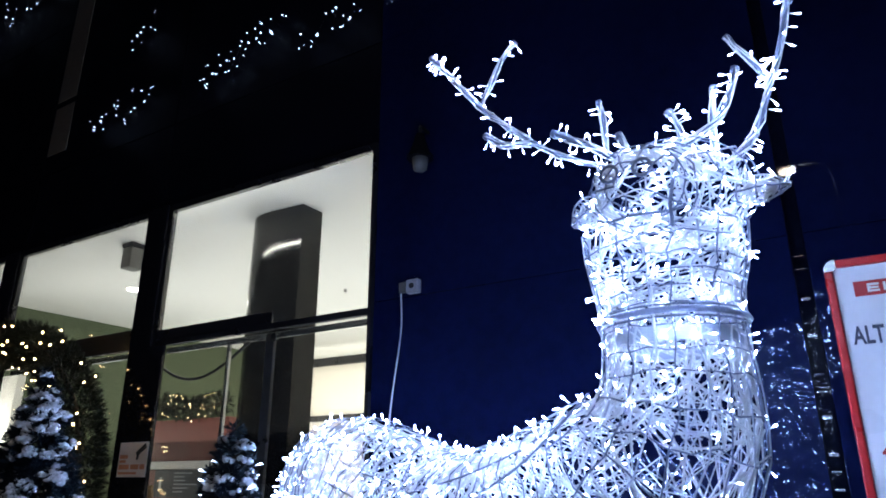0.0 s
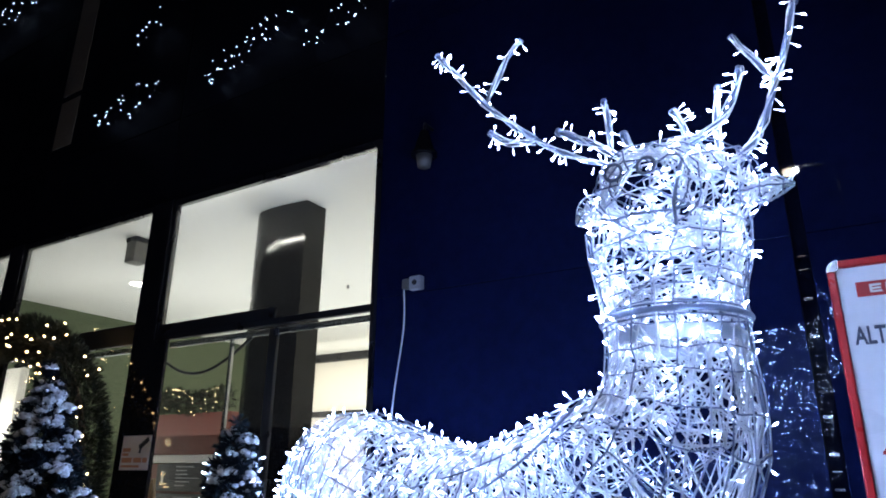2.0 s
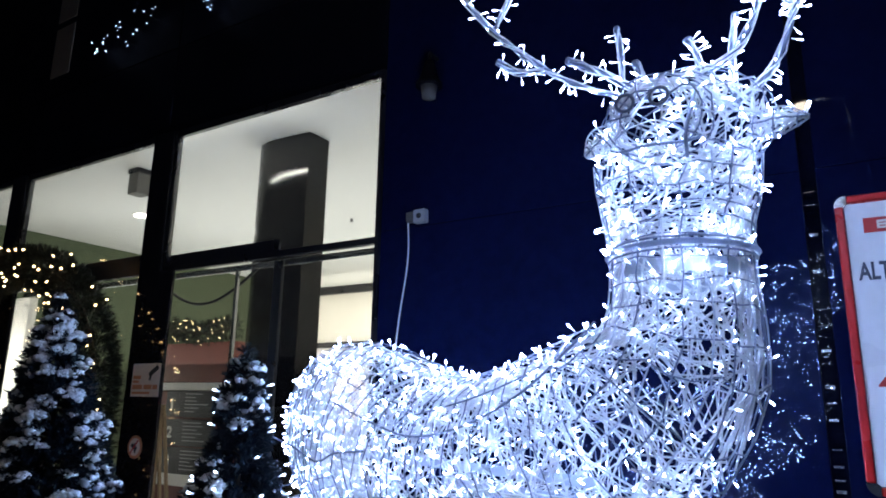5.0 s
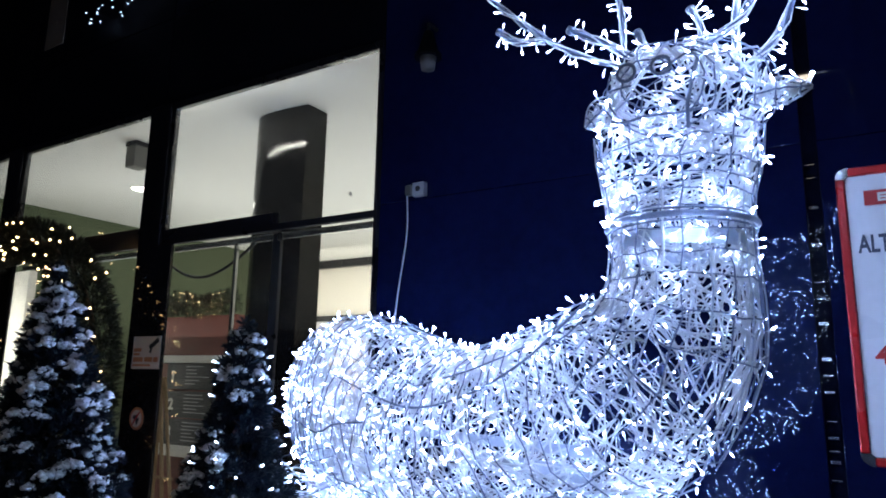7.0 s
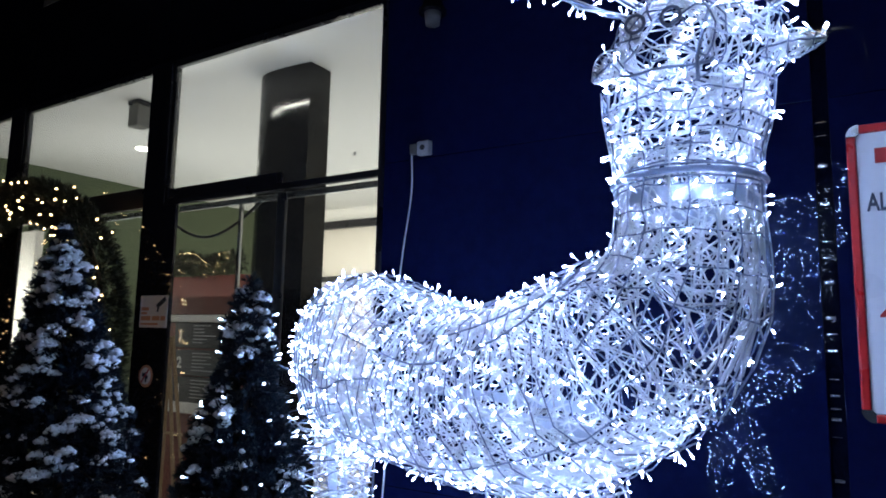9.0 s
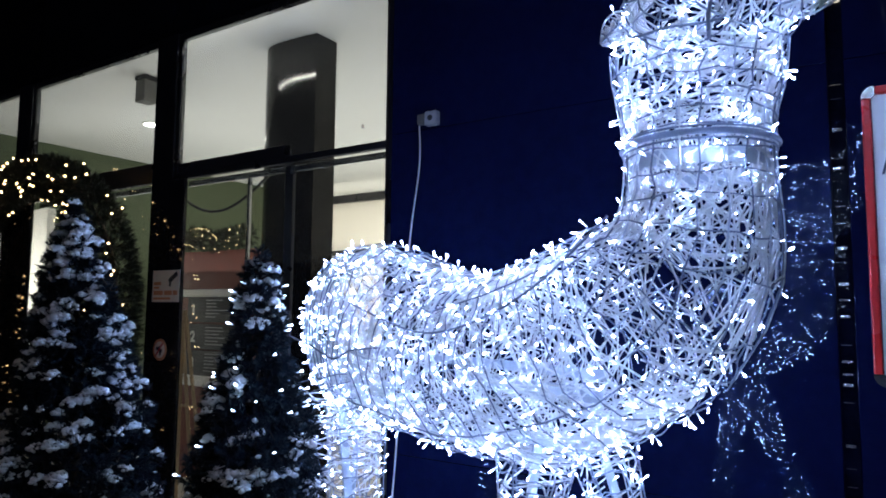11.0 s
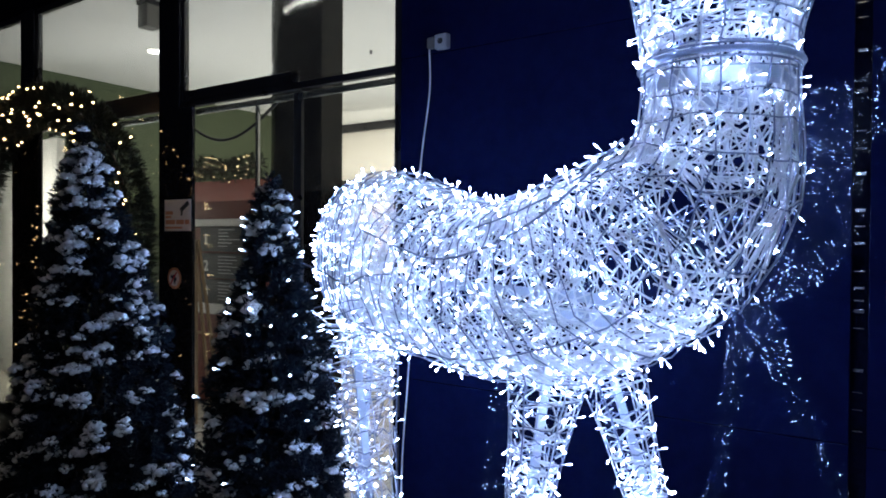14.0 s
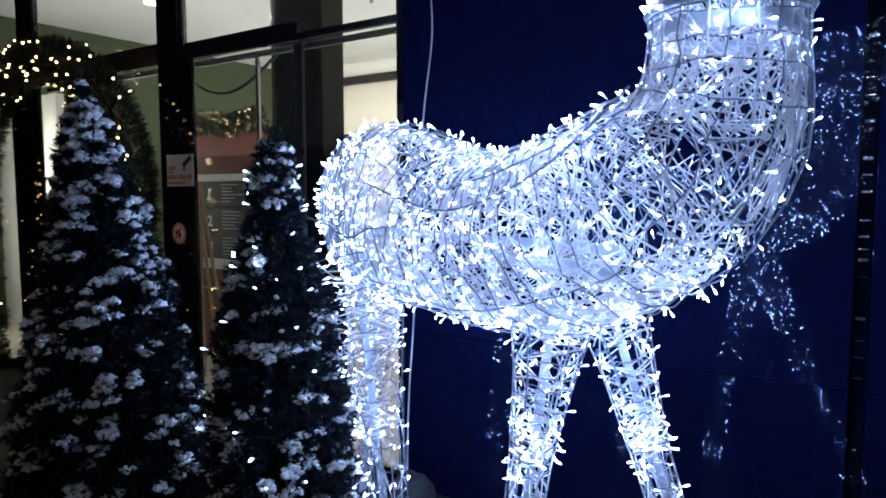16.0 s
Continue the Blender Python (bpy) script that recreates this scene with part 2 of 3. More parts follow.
z = 0.75
while z < 2.75:
    channel.box((-0.194, WY + 0.008, z), (-0.156, WY + 0.0115, z + rnd.choice((0.003, 0.004, 0.006, 0.010, 0.014))), CHROME)
    z += rnd.uniform(0.05, 0.19)
adopt(facade, channel.ob("joint_channel", smooth=False))
# two flat beige boxes high on the facade
pale_boxes = Buf(BEIGE)
for z0, z1 in ((5.02, 5.62), (5.70, 7.4)):
    pale_boxes.box((-7.34, WY - 0.006, z0), (-6.98, WY + 0.01, z1))
adopt(facade, tagged(pale_boxes.ob("pale_strip", smooth=False), "dim beige strip"))


def glazing(name, x0, x1, split, label):
    """A bay with an upper and a lower pane in a black frame."""
    w = empty(name, ((x0 + x1) / 2, WY, G))
    b = Buf(FRAME)
    d0, d1 = WY - 0.02, WY + 0.03
    b.box((x0, d0, TOP), (x1, d1, TOP + 0.06))
    b.box((x0, d0, TR0), (x1, d1, split))
    b.box((x0 + 0.002, d0 + 0.01, G + 0.001), (x1 - 0.002, d1, G + 0.09))
    b.box((x0 - 0.03, d0, G + 0.001), (x0, d1, TOP + 0.06))
    b.box((x1, d0, G + 0.001), (x1 + 0.03, d1, TOP + 0.06))
    f = b.ob("frame", smooth=False)
    panes = []
    for y0 in (WY + 0.001, WY + 0.019):
        panes.append(slab("pane", (x0 + 0.001, y0, split + 0.001), (x1 - 0.001, y0 + 0.005, TOP - 0.001), GLASS, None, 0))
        panes.append(slab("pane", (x0 + 0.001, y0, G + 0.091), (x1 - 0.001, y0 + 0.005, TR0 - 0.001), GLASS, None, 0))
    strip = slab("head_rail", (x0 + 0.03, WY + 0.075, TR0 - 0.05), (x1 - 0.03, WY + 0.095, TR0 - 0.002), CHROME, None, 0.003, "scuffed steel rail")
    for pane in panes:
        pane.visible_shadow = False
    adopt(w, f, strip, *panes)
    return tagged(w, label, "window", kind="structure")


win_1 = glazing("window_1", M2, L1, TR1, "tall shop window in a black frame, lit lobby behind")
win_2 = glazing("window_2", L2, M1, 2.83, "tall shop window in a black frame beside the entrance")
win_3 = glazing("window_3", L3, L2 - 0.34, 2.83, "shop window in a black frame, bright inside")
pier = empty("window_pier", (M1, WY, G))
adopt(pier, slab("pier", (M1 + 0.032, WY - 0.05, G), (M2 - 0.032, WY + 0.05, TOP + 0.055), PIER, None, 0.006),
      slab("pier", (L2 - 0.308, WY - 0.05, G), (L2 - 0.032, WY + 0.05, TOP + 0.055), PIER, None, 0.006))
adopt(pier, slab("jamb", (M2 - 0.0315, WY - 0.052, G), (M2 + 0.15, WY - 0.0205, TR0 - 0.002), PIER, None, 0.005),
      slab("jamb", (L2 - 0.0315, WY - 0.052, G), (L2 + 0.075, WY - 0.0205, TR0 - 0.002), PIER, None, 0.005),
      slab("jamb", (L2 - 0.50, WY - 0.052, G), (L2 - 0.3085, WY - 0.0205, TR0 - 0.002), PIER, None, 0.005))
tagged(pier, "wide black metal mullion between the windows", "pier", kind="structure")

header_box = slab("door_header", (M2 + 0.001, WY - 0.015, TR1 + 0.001), (-3.62, WY + 0.003, 2.79), FRAME, None, 0.004)
tagged(header_box, "black casing over the glass door", "trim", kind="structure")

# ---- lobby ----
floor = slab("floor", (-14, WY + 0.06, G - 0.05), (0.5, 12.0, G + 0.01), TILE, None, 0)
tagged(floor, "pale polished lobby floor", "floor", kind="structure")
ceil = slab("ceiling", (-14, WY + 0.061, CEIL), (0.5, 12.0, CEIL + 0.2), CEILING, None, 0)
tagged(ceil, "plain white lobby ceiling", "ceiling", kind="structure")
for name, lo, hi, mat, label in (
        ("wall_green", (-10.95, WY + 0.31, G + 0.01), (-10.75, 9.9, CEIL), GREEN, "olive green painted lobby wall"),
        ("wall_cream", (-14.0, 11.3, G + 0.01), (-2.2, 11.5, CEIL), CREAM, "warm cream wall of a lit shop"),
        ("wall_white", (-11.6, 4.45, G + 0.01), (-9.05, 4.55, 2.86), WHITE, "plain white partition behind the glass"),
        ("wall_side", (-2.4, WY + 0.31, G + 0.01), (-2.2, 11.29, CEIL), CREAM, "warm cream side wall")):
    tagged(slab(name, lo, hi, mat, None, 0), label, "wall", kind="structure")
beam = slab("trim", (-13.9, 11.18, 3.93), (-2.45, 11.29, CEIL - 0.001), FRAME, None, 0.004)
tagged(beam, "thin black rail along the top of the cream wall", "trim", kind="structure")
beam2 = slab("trim_low", (-13.9, 11.18, 2.75), (-2.45, 11.29, 2.87), FRAME, None, 0.004)
tagged(beam2, "thin dark rail across the cream wall", "trim", kind="structure")

bm = bmesh.new()
outline = []
cx0, cx1, cy0, cy1 = -4.99, -4.255, 4.31, 4.61
for i in range(17):
    u = i / 16
    outline.append((cx0 + (cx1 - cx0) * u, cy0 + 0.11 * (1 - u) ** 6 + 0.03 * u * u))
outline += [(cx1, cy1), (cx0, cy1)]
low = [bm.verts.new((x, y, G + 0.01)) for x, y in outline]
high = [bm.verts.new((x, y, CEIL - 0.001)) for x, y in outline]
for i in range(len(outline)):
    j = (i + 1) % len(outline)
    bm.faces.new((low[i], low[j], high[j], high[i]))
bm.faces.new(high)
bm.faces.new(list(reversed(low)))
column = part("column", bm, COLUMN)
tagged(column, "glossy black rounded column up to the ceiling", "column", kind="structure")


def ceiling_box(x, y):
    e = empty("ceiling_box", (x, y, CEIL))
    arm = slab("mount", (x - 0.095, y - 0.095, CEIL - 0.05), (x + 0.095, y + 0.095, CEIL - 0.001), FRAME, None, 0.004)
    body = slab("housing", (x - 0.085, y - 0.085, CEIL - 0.29), (x + 0.085, y + 0.085, CEIL - 0.051), GREY, None, 0.01)
    adopt(e, arm, body)
    return tagged(e, "grey box fixed under the lobby ceiling", "fixture")


def downlight(x, y, r=0.10):
    e = empty("ceiling_lamp", (x, y, CEIL))
    b = Buf(WHITE)
    b.tube([(x, y, CEIL - 0.012), (x, y, CEIL - 0.001)], r * 1.2, 28)
    ring = b.ob("rim", smooth=False)
    b = Buf(glowing("lamp_disc", (1.0, 0.96, 0.88), 22.0))
    b.tube([(x, y, CEIL - 0.020), (x, y, CEIL - 0.0125)], r, 28)
    adopt(e, ring, b.ob("diffuser", smooth=False))
    return tagged(e, "round white downlight glowing in the lobby ceiling", "lamp")


ceiling_box(-6.68, 4.24)
downlight(-8.35, 5.40)
for at in ((-5.89, 6.95), (-7.1, 7.4)):
    b = Buf(LIGHT_GREY)
    b.tube([(*at, CEIL - 0.045), (*at, CEIL - 0.001)], 0.018, 10)
    b.tube([(*at, CEIL - 0.05), (*at, CEIL - 0.045)], 0.03, 10)
    tagged(b.ob("sprinkler", smooth=False), "small metal sprinkler head in the ceiling", "sprinkler", group="ceiling sprinklers")

# ---- lit reindeer figure ----
O2, AX, NX = Vector((-0.38, 1.78, 0)), Vector((0.941, -0.339, 0)), Vector((-0.339, -0.941, 0))


def D(s, w, z):
    """A place in the figure's own axes: along its back, towards its near flank, up."""
    return O2 + AX * s + NX * w + Vector((0, 0, z))


def spline(rows, u):
    """Smooth interpolation of rows of numbers, u from 0 to 1."""
    n = len(rows) - 1
    x = min(max(u, 0.0), 1.0) * n
    i = min(int(x), n - 1)
    f = x - i
    p = [rows[min(max(i + k, 0), n)] for k in (-1, 0, 1, 2)]
    return [0.5 * (2 * b + (c - a) * f + (2 * a - 5 * b + 4 * c - d) * f * f + (3 * b - a - 3 * c + d) * f ** 3) for a, b, c, d in zip(*p)]


class Sweep:
    """A tube of changing oval section along a line: rows of x, y, z, two half widths."""

    def __init__(self, rows, across):
        self.rows, self.across = rows, Vector(across).normalized()
        self.length = sum((Vector(a[:3]) - Vector(b[:3])).length for a, b in zip(rows, rows[1:]))
        self.girth = sum(math.pi * (r[3] + r[4]) for r in rows) / len(rows)

    def at(self, u, v, k=1.0):
        r = spline(self.rows, u)
        a, b = spline(self.rows, max(u - 0.01, 0)), spline(self.rows, min(u + 0.01, 1))
        d = (Vector(b[:3]) - Vector(a[:3])).normalized()
        side = (self.across - d * self.across.dot(d)).normalized()
        up = side.cross(d)
        return Vector(r[:3]) + (up * math.cos(v) * r[3] + side * math.sin(v) * r[4]) * k

    def normal(self, u, v):
        return (self.at(u, v) - self.at(u, v, 0.5)).normalized()


def netting(sw, wires, rings, rails, bulbs, u0=0.0, u1=1.0, name="", parent=None, chord=0.20, r=0.0029, jag=1.0, lamp=0.027):
    """White cable wound over a steel frame, with small lamps."""
    rnd = random.Random(name + str(wires))
    b = Buf(CABLE, TIE)
    for i in range(wires):
        u, v = rnd.uniform(u0, u1), rnd.uniform(0, 2 * math.pi)
        head = rnd.uniform(0, 6.28) if rnd.random() < 0.25 else rnd.choice((-1, 1)) * rnd.gauss(1.4, 0.33)
        pts = []
        k = rnd.uniform(0.86, 1.0)
        for j in range(rnd.randint(3, 6)):
            pts.append(sw.at(u, v, k + rnd.uniform(-0.035, 0.02)))
            step = chord * rnd.uniform(0.6, 1.4)
            head += rnd.gauss(0, 0.45 * jag)
            if rnd.random() < 0.3:
                head += math.pi * rnd.uniform(0.75, 1.25)
            u2 = u + step * math.cos(head) / sw.length
            if u2 < u0 or u2 > u1:
                head = math.pi - head
                u2 = min(max(u + step * math.cos(head) / sw.length, u0), u1)
            u, v = u2, v + step * math.sin(head) / sw.girth * 2 * math.pi
        b.tube(pts, r * rnd.uniform(0.85, 1.2), 4, CABLE, caps=False)
    for i in range(rings):
        u = u0 + (u1 - u0) * (i + 0.5) / rings
        wob = [rnd.uniform(-0.012, 0.012) for _ in range(25)]
        wob[24] = wob[0]
        b.tube([sw.at(min(max(u + wob[j], 0), 1), 2 * math.pi * j / 24, 1.005) for j in range(25)], r * 0.8, 4, TIE, caps=False)
    for i in range(rails):
        v = 2 * math.pi * (i + 0.3) / rails
        n = 16
        b.tube([sw.at(u0 + (u1 - u0) * j / n, v + rnd.uniform(-0.05, 0.05), 1.008) for j in range(n + 1)], r * 0.95, 4, TIE if i % 2 else STEEL, caps=False)
    body = b.ob(name, parent)
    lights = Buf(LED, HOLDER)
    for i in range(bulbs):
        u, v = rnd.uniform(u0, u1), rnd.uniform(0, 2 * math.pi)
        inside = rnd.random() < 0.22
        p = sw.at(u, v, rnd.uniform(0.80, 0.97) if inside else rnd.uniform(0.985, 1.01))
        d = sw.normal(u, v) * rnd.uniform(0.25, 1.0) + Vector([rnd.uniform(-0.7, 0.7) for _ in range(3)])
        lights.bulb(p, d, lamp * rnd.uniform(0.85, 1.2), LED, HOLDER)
    tagged(lights.ob("led_lights", body), kind="stuff")
    return body


deer = empty("reindeer_light_figure", (-1.2, 2.1, G))
tagged(deer, "large reindeer figure of white cable and cool white lights", "light figure")
TORSO = Sweep([(*D(s, 0, z), h * 0.97, l) for s, z, h, l in (
    (-2.125, 1.47, 0.03, 0.03), (-2.085, 1.48, 0.19, 0.11), (-1.98, 1.495, 0.335, 0.165), (-1.76, 1.50, 0.388, 0.22), (-1.50, 1.49, 0.390, 0.285),
    (-1.20, 1.445, 0.345, 0.31), (-0.92, 1.405, 0.322, 0.31), (-0.66, 1.43, 0.318, 0.31), (-0.40, 1.50, 0.315, 0.31), (-0.20, 1.595, 0.290, 0.29))], NX)
NECK = Sweep([(*D(s, 0, z), h * 0.94, l * 0.95) for s, z, h, l in (
    (-0.20, 1.595, 0.290, 0.29), (-0.09, 1.70, 0.245, 0.26), (-0.05, 1.82, 0.208, 0.225), (-0.045, 1.93, 0.192, 0.205), (-0.045, 2.03, 0.192, 0.20),
    (-0.048, 2.11, 0.205, 0.205), (-0.046, 2.19, 0.228, 0.215), (-0.045, 2.28, 0.236, 0.22))], NX)
netting(TORSO, 580, 34, 9, 1200, name="torso", parent=deer)
netting(NECK, 190, 13, 21, 215, name="neck", parent=deer, chord=0.16)
HC, HT = D(-0.06, -0.10, 2.40), Vector((-0.385, 1.37, 2.255))
HEAD = Sweep([(*HC.lerp(HT, k).lerp(HC.lerp(HT, k) + Vector((0, 0, zz)), 1.0), h, l) for k, zz, h, l in (
    (-0.28, -0.03, 0.03, 0.03), (-0.20, -0.02, 0.12, 0.16), (0.0, 0.0, 0.165, 0.235), (0.25, 0.0, 0.160, 0.225), (0.5, 0.0, 0.125, 0.160),
    (0.75, 0.0, 0.100, 0.115), (0.93, 0.0, 0.085, 0.10), (1.0, 0.0, 0.03, 0.035))], AX)
head = netting(HEAD, 90, 8, 10, 78, name="head", parent=deer, chord=0.13)
nose = Buf(TIE)
for dx in (-0.045, 0.03):
    c = HT + Vector((dx, -0.005, 0.03))
    nose.tube([c + Vector((0.020 * math.cos(a), 0.0, 0.020 * math.sin(a))) for a in [2 * math.pi * i / 14 for i in range(15)]], 0.0042, 5, TIE, caps=False)
nose.tube([HT + Vector((0.095, 0.06, 0.06)), HT + Vector((0.088, 0.02, 0.0)), HT + Vector((0.075, 0.02, -0.06)), HT + Vector((0.07, 0.05, -0.10))], 0.0045, 5)
nose.tube([HT + Vector((0.0 + 0.1 * math.cos(a), 0.01 + 0.05 * abs(math.cos(a)), -0.05 + 0.02 * math.sin(a))) for a in [math.pi * (1 + i / 9) for i in range(10)]], 0.0035, 5)
nose.ob("nostrils", head)


def leg(rows, wires=82, bulbs=145, name="leg"):
    """A wound leg with a flat steel bar inside; rows of figure axes and half width."""
    sw = Sweep([(*D(s, w, z), r, r * 0.95) for s, w, z, r in rows], NX)
    o = netting(sw, wires, 20, 6, bulbs, name=name, parent=deer, chord=0.13, jag=0.7)
    b = Buf(STEEL)
    a, c = D(*rows[0][:3]), D(*rows[-1][:3])
    d = (c - a).normalized()
    m4 = Matrix.Translation(a) @ d.to_track_quat("Z", "Y").to_matrix().to_4x4()
    b.box((-0.017, -0.004, 0), (0.017, 0.004, (c - a).length - 0.002), STEEL, m4)
    b.ob("inner_bar", o, smooth=False)
    return o


leg([(-0.46, 0.17, 1.22, 0.125), (-0.49, 0.17, 1.05, 0.094), (-0.53, 0.17, 0.85, 0.074), (-0.57, 0.17, 0.62, 0.062), (-0.735, 0.17, G + 0.01, 0.056)])
leg([(-0.52, -0.15, 1.22, 0.12), (-0.44, -0.15, 1.02, 0.085), (-0.37, -0.15, 0.83, 0.066), (-0.29, -0.15, 0.64, 0.056), (0.13, -0.15, G + 0.01, 0.05)])
leg([(-1.66, 0.15, 1.28, 0.22), (-1.575, 0.16, 1.05, 0.175), (-1.47, 0.17, 0.75, 0.115), (-1.38, 0.17, 0.42, 0.078), (-1.29, 0.17, G + 0.01, 0.065)], 74, 130)
leg([(-1.95, -0.14, 1.25, 0.20), (-2.05, -0.15, 1.0, 0.15), (-2.10, -0.15, 0.7, 0.10), (-2.17, -0.15, 0.35, 0.075), (-2.24, -0.15, G + 0.01, 0.065)], 66, 110)

bars = Buf(STEEL)
for s0, s1, z, w, h in ((-2.0, -0.42, 1.40, -0.08, 0.034), (-0.95, -0.30, 1.36, 0.08, 0.045)):
    bars.tube([D(s0, w, z), D(s1, w, z)], 0.001, 4)
    a, c = D(s0, w, z), D(s1, w, z)
    m4 = Matrix.Translation(a) @ (c - a).to_track_quat("X", "Z").to_matrix().to_4x4()
    bars.box((0, -0.004, -h / 2), ((c - a).length, 0.004, h / 2), STEEL, m4)
bars.ob("spine_bar", deer, smooth=False)
collar = Buf(STEEL, TIE)
for z, k, mt in ((2.030, 0.945, TIE), (2.020, 0.95, TIE), (2.010, 0.945, STEEL), (2.000, 0.945, TIE)):
    collar.tube([D(-0.045 + 0.196 * k * math.cos(a), 0.203 * k * math.sin(a), z) for a in [2 * math.pi * i / 36 for i in range(37)]], 0.0032, 5, mt, caps=False)
collar.tube([D(-0.045 + 0.196 * 0.955 * math.cos(a), 0.203 * 0.955 * math.sin(a), 2.016) for a in [2 * math.pi * i / 36 for i in range(37)]], 0.0085, 6, TIE, caps=False)
n0 = 36
for i in range(n0):
    a, c = 2 * math.pi * i / n0, 2 * math.pi * (i + 1) / n0
    collar.poly([D(-0.045 + 0.168 * math.cos(x), 0.178 * math.sin(x), z) for x, z in ((a, 1.945), (c, 1.945), (c, 1.985), (a, 1.985))], STEEL)
collar.ob("collar_ring", deer)


def antler(name, branches, seed):
    """Branches of clear tube wound with cable and lamps: points and a half width each."""
    rnd = random.Random(seed)
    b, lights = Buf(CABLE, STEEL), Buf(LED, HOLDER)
    for pts, r in branches:
        r *= 0.70
        rows = [(*p, r, r) for p in pts]
        n = 10
        line = [Vector(spline(rows, i / n)[:3]) for i in range(n + 1)]
        length = sum((p - q).length for p, q in zip(line, line[1:]))
        b.tube(line, r * 0.5, 8, TIE)
        sw = Sweep(rows, (0.31, -0.8, 0.51))
        for k in range(5):
            v0, tw = rnd.uniform(0, 6.28), rnd.choice((-1, 1)) * rnd.uniform(8, 26) * length
            b.tube([sw.at(i / 14, v0 + tw * i / 14, 0.95) for i in range(15)], 0.0026, 4, CABLE if k else STEEL)
        b.tube([line[-1] - (line[-1] - line[-2]).normalized() * 0.008, line[-1] + (line[-1] - line[-2]).normalized() * 0.006], r * 1.02, 8, TIE)
        for k in range(int(length * 52)):
            u, v = rnd.uniform(0.02, 0.98), rnd.uniform(0, 6.28)
            d = sw.normal(u, v) + Vector([rnd.uniform(-0.45, 0.45) for _ in range(3)])
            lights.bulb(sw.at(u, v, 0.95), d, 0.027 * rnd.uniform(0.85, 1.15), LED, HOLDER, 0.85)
    o = b.ob("antler", deer)
    tagged(lights.ob("led_lights", o), kind="stuff")
    return o


def V3(*rows):
    return [Vector(r) for r in rows]


antler("antler", [
    (V3((-0.46, 1.74, 2.46), (-0.62, 1.75, 2.519), (-0.78, 1.75, 2.639), (-0.938, 1.75, 2.789), (-1.069, 1.75, 2.964), (-1.152, 1.75, 3.076)), 0.0165),
    (V3((-0.955, 1.75, 2.83), (-0.88, 1.75, 2.955), (-0.824, 1.75, 3.02)), 0.014),
    (V3((-0.78, 1.75, 2.63), (-0.87, 1.74, 2.645), (-0.93, 1.73, 2.69)), 0.016),
    (V3((-0.47, 1.66, 2.45), (-0.582, 1.65, 2.53), (-0.665, 1.65, 2.586)), 0.017),
    (V3((-0.512, 1.65, 2.48), (-0.516, 1.65, 2.574), (-0.524, 1.65, 2.645)), 0.012),
    (V3((-0.435, 1.60, 2.41), (-0.45, 1.60, 2.46), (-0.463, 1.60, 2.50)), 0.016)], 5)
antler("antler", [
    (V3((-0.29, 1.84, 2.42), (-0.183, 1.85, 2.5), (-0.127, 1.85, 2.59), (-0.092, 1.85, 2.686), (-0.053, 1.85, 2.802), (-0.015, 1.85, 2.92)), 0.0175),
    (V3((-0.097, 1.85, 2.69), (-0.145, 1.85, 2.779), (-0.189, 1.85, 2.86)), 0.0135),
    (V3((-0.325, 1.75, 2.50), (-0.24, 1.75, 2.549), (-0.195, 1.75, 2.622), (-0.172, 1.75, 2.69)), 0.0165),
    (V3((-0.315, 1.75, 2.42), (-0.337, 1.75, 2.551), (-0.357, 1.75, 2.611)), 0.0185),
    (V3((-0.255, 1.80, 2.44), (-0.254, 1.8, 2.577), (-0.238, 1.8, 2.68)), 0.014)], 6)


def ear(root, tip, wide, seed):
    root, tip = Vector(root), Vector(tip)
    sw = Sweep([(*root.lerp(tip, k), w * wide, w * wide * 0.45) for k, w in ((0, 0.45), (0.3, 1.0), (0.65, 0.9), (1.0, 0.1))], (0.3, -0.9, 0.2))
    return netting(sw, 12, 3, 5, 11, name="ear", parent=deer, chord=0.06, lamp=0.026)


ear((-0.225, 1.72, 2.315), (-0.085, 1.69, 2.305), 0.043, 3)
ear((-0.52, 1.62, 2.33), (-0.60, 1.58, 2.26), 0.045, 4)

feed = Buf(TIE)
for pts in (((-2.22, 1.62), (-2.10, 1.58), (-1.95, 1.50), (-1.80, 1.47), (-1.62, 1.44), (-1.45, 1.40), (-1.30, 1.44), (-1.1, 1.46)),
            ((-1.35, 1.62), (-1.1, 1.56), (-0.85, 1.52), (-0.6, 1.56), (-0.35, 1.66), (-0.15, 1.83))):
    rows = []
    for s, z in pts:
        mid = spline([(r[2],) for r in TORSO.rows], min(max((s + 2.245) / 2.045, 0), 1))[0]
        rows.append((*D(s, 0.305 * math.sqrt(max(0.05, 1 - ((z - mid) / 0.36) ** 2)) + 0.004, z), 0, 0))
    feed.tube([spline(rows, i / 40)[:3] for i in range(41)], 0.0038, 6, TIE)
feed.ob("feed_cable", deer)["label"] = "grey twisted feed cable"

# ---- trees ----


def tuft(b, rnd, p, d, size, count, mat, wide=0.075):
    """A spray of short needles about the direction d."""
    d = Vector(d).normalized()
    s = d.orthogonal().normalized()
    t = d.cross(s)
    for i in range(count):
        a, lean = rnd.uniform(0, 6.28), rnd.uniform(0.3, 1.1)
        q = p + d * size * rnd.uniform(-0.3, 0.7)
        e = (d + (s * math.cos(a) + t * math.sin(a)) * lean).normalized()
        side = e.cross(d)
        side = (side.normalized() if side.length > 1e-4 else s) * size * wide
        b.poly([q - side, q + side, q + e * size * rnd.uniform(0.6, 1.0)], mat)


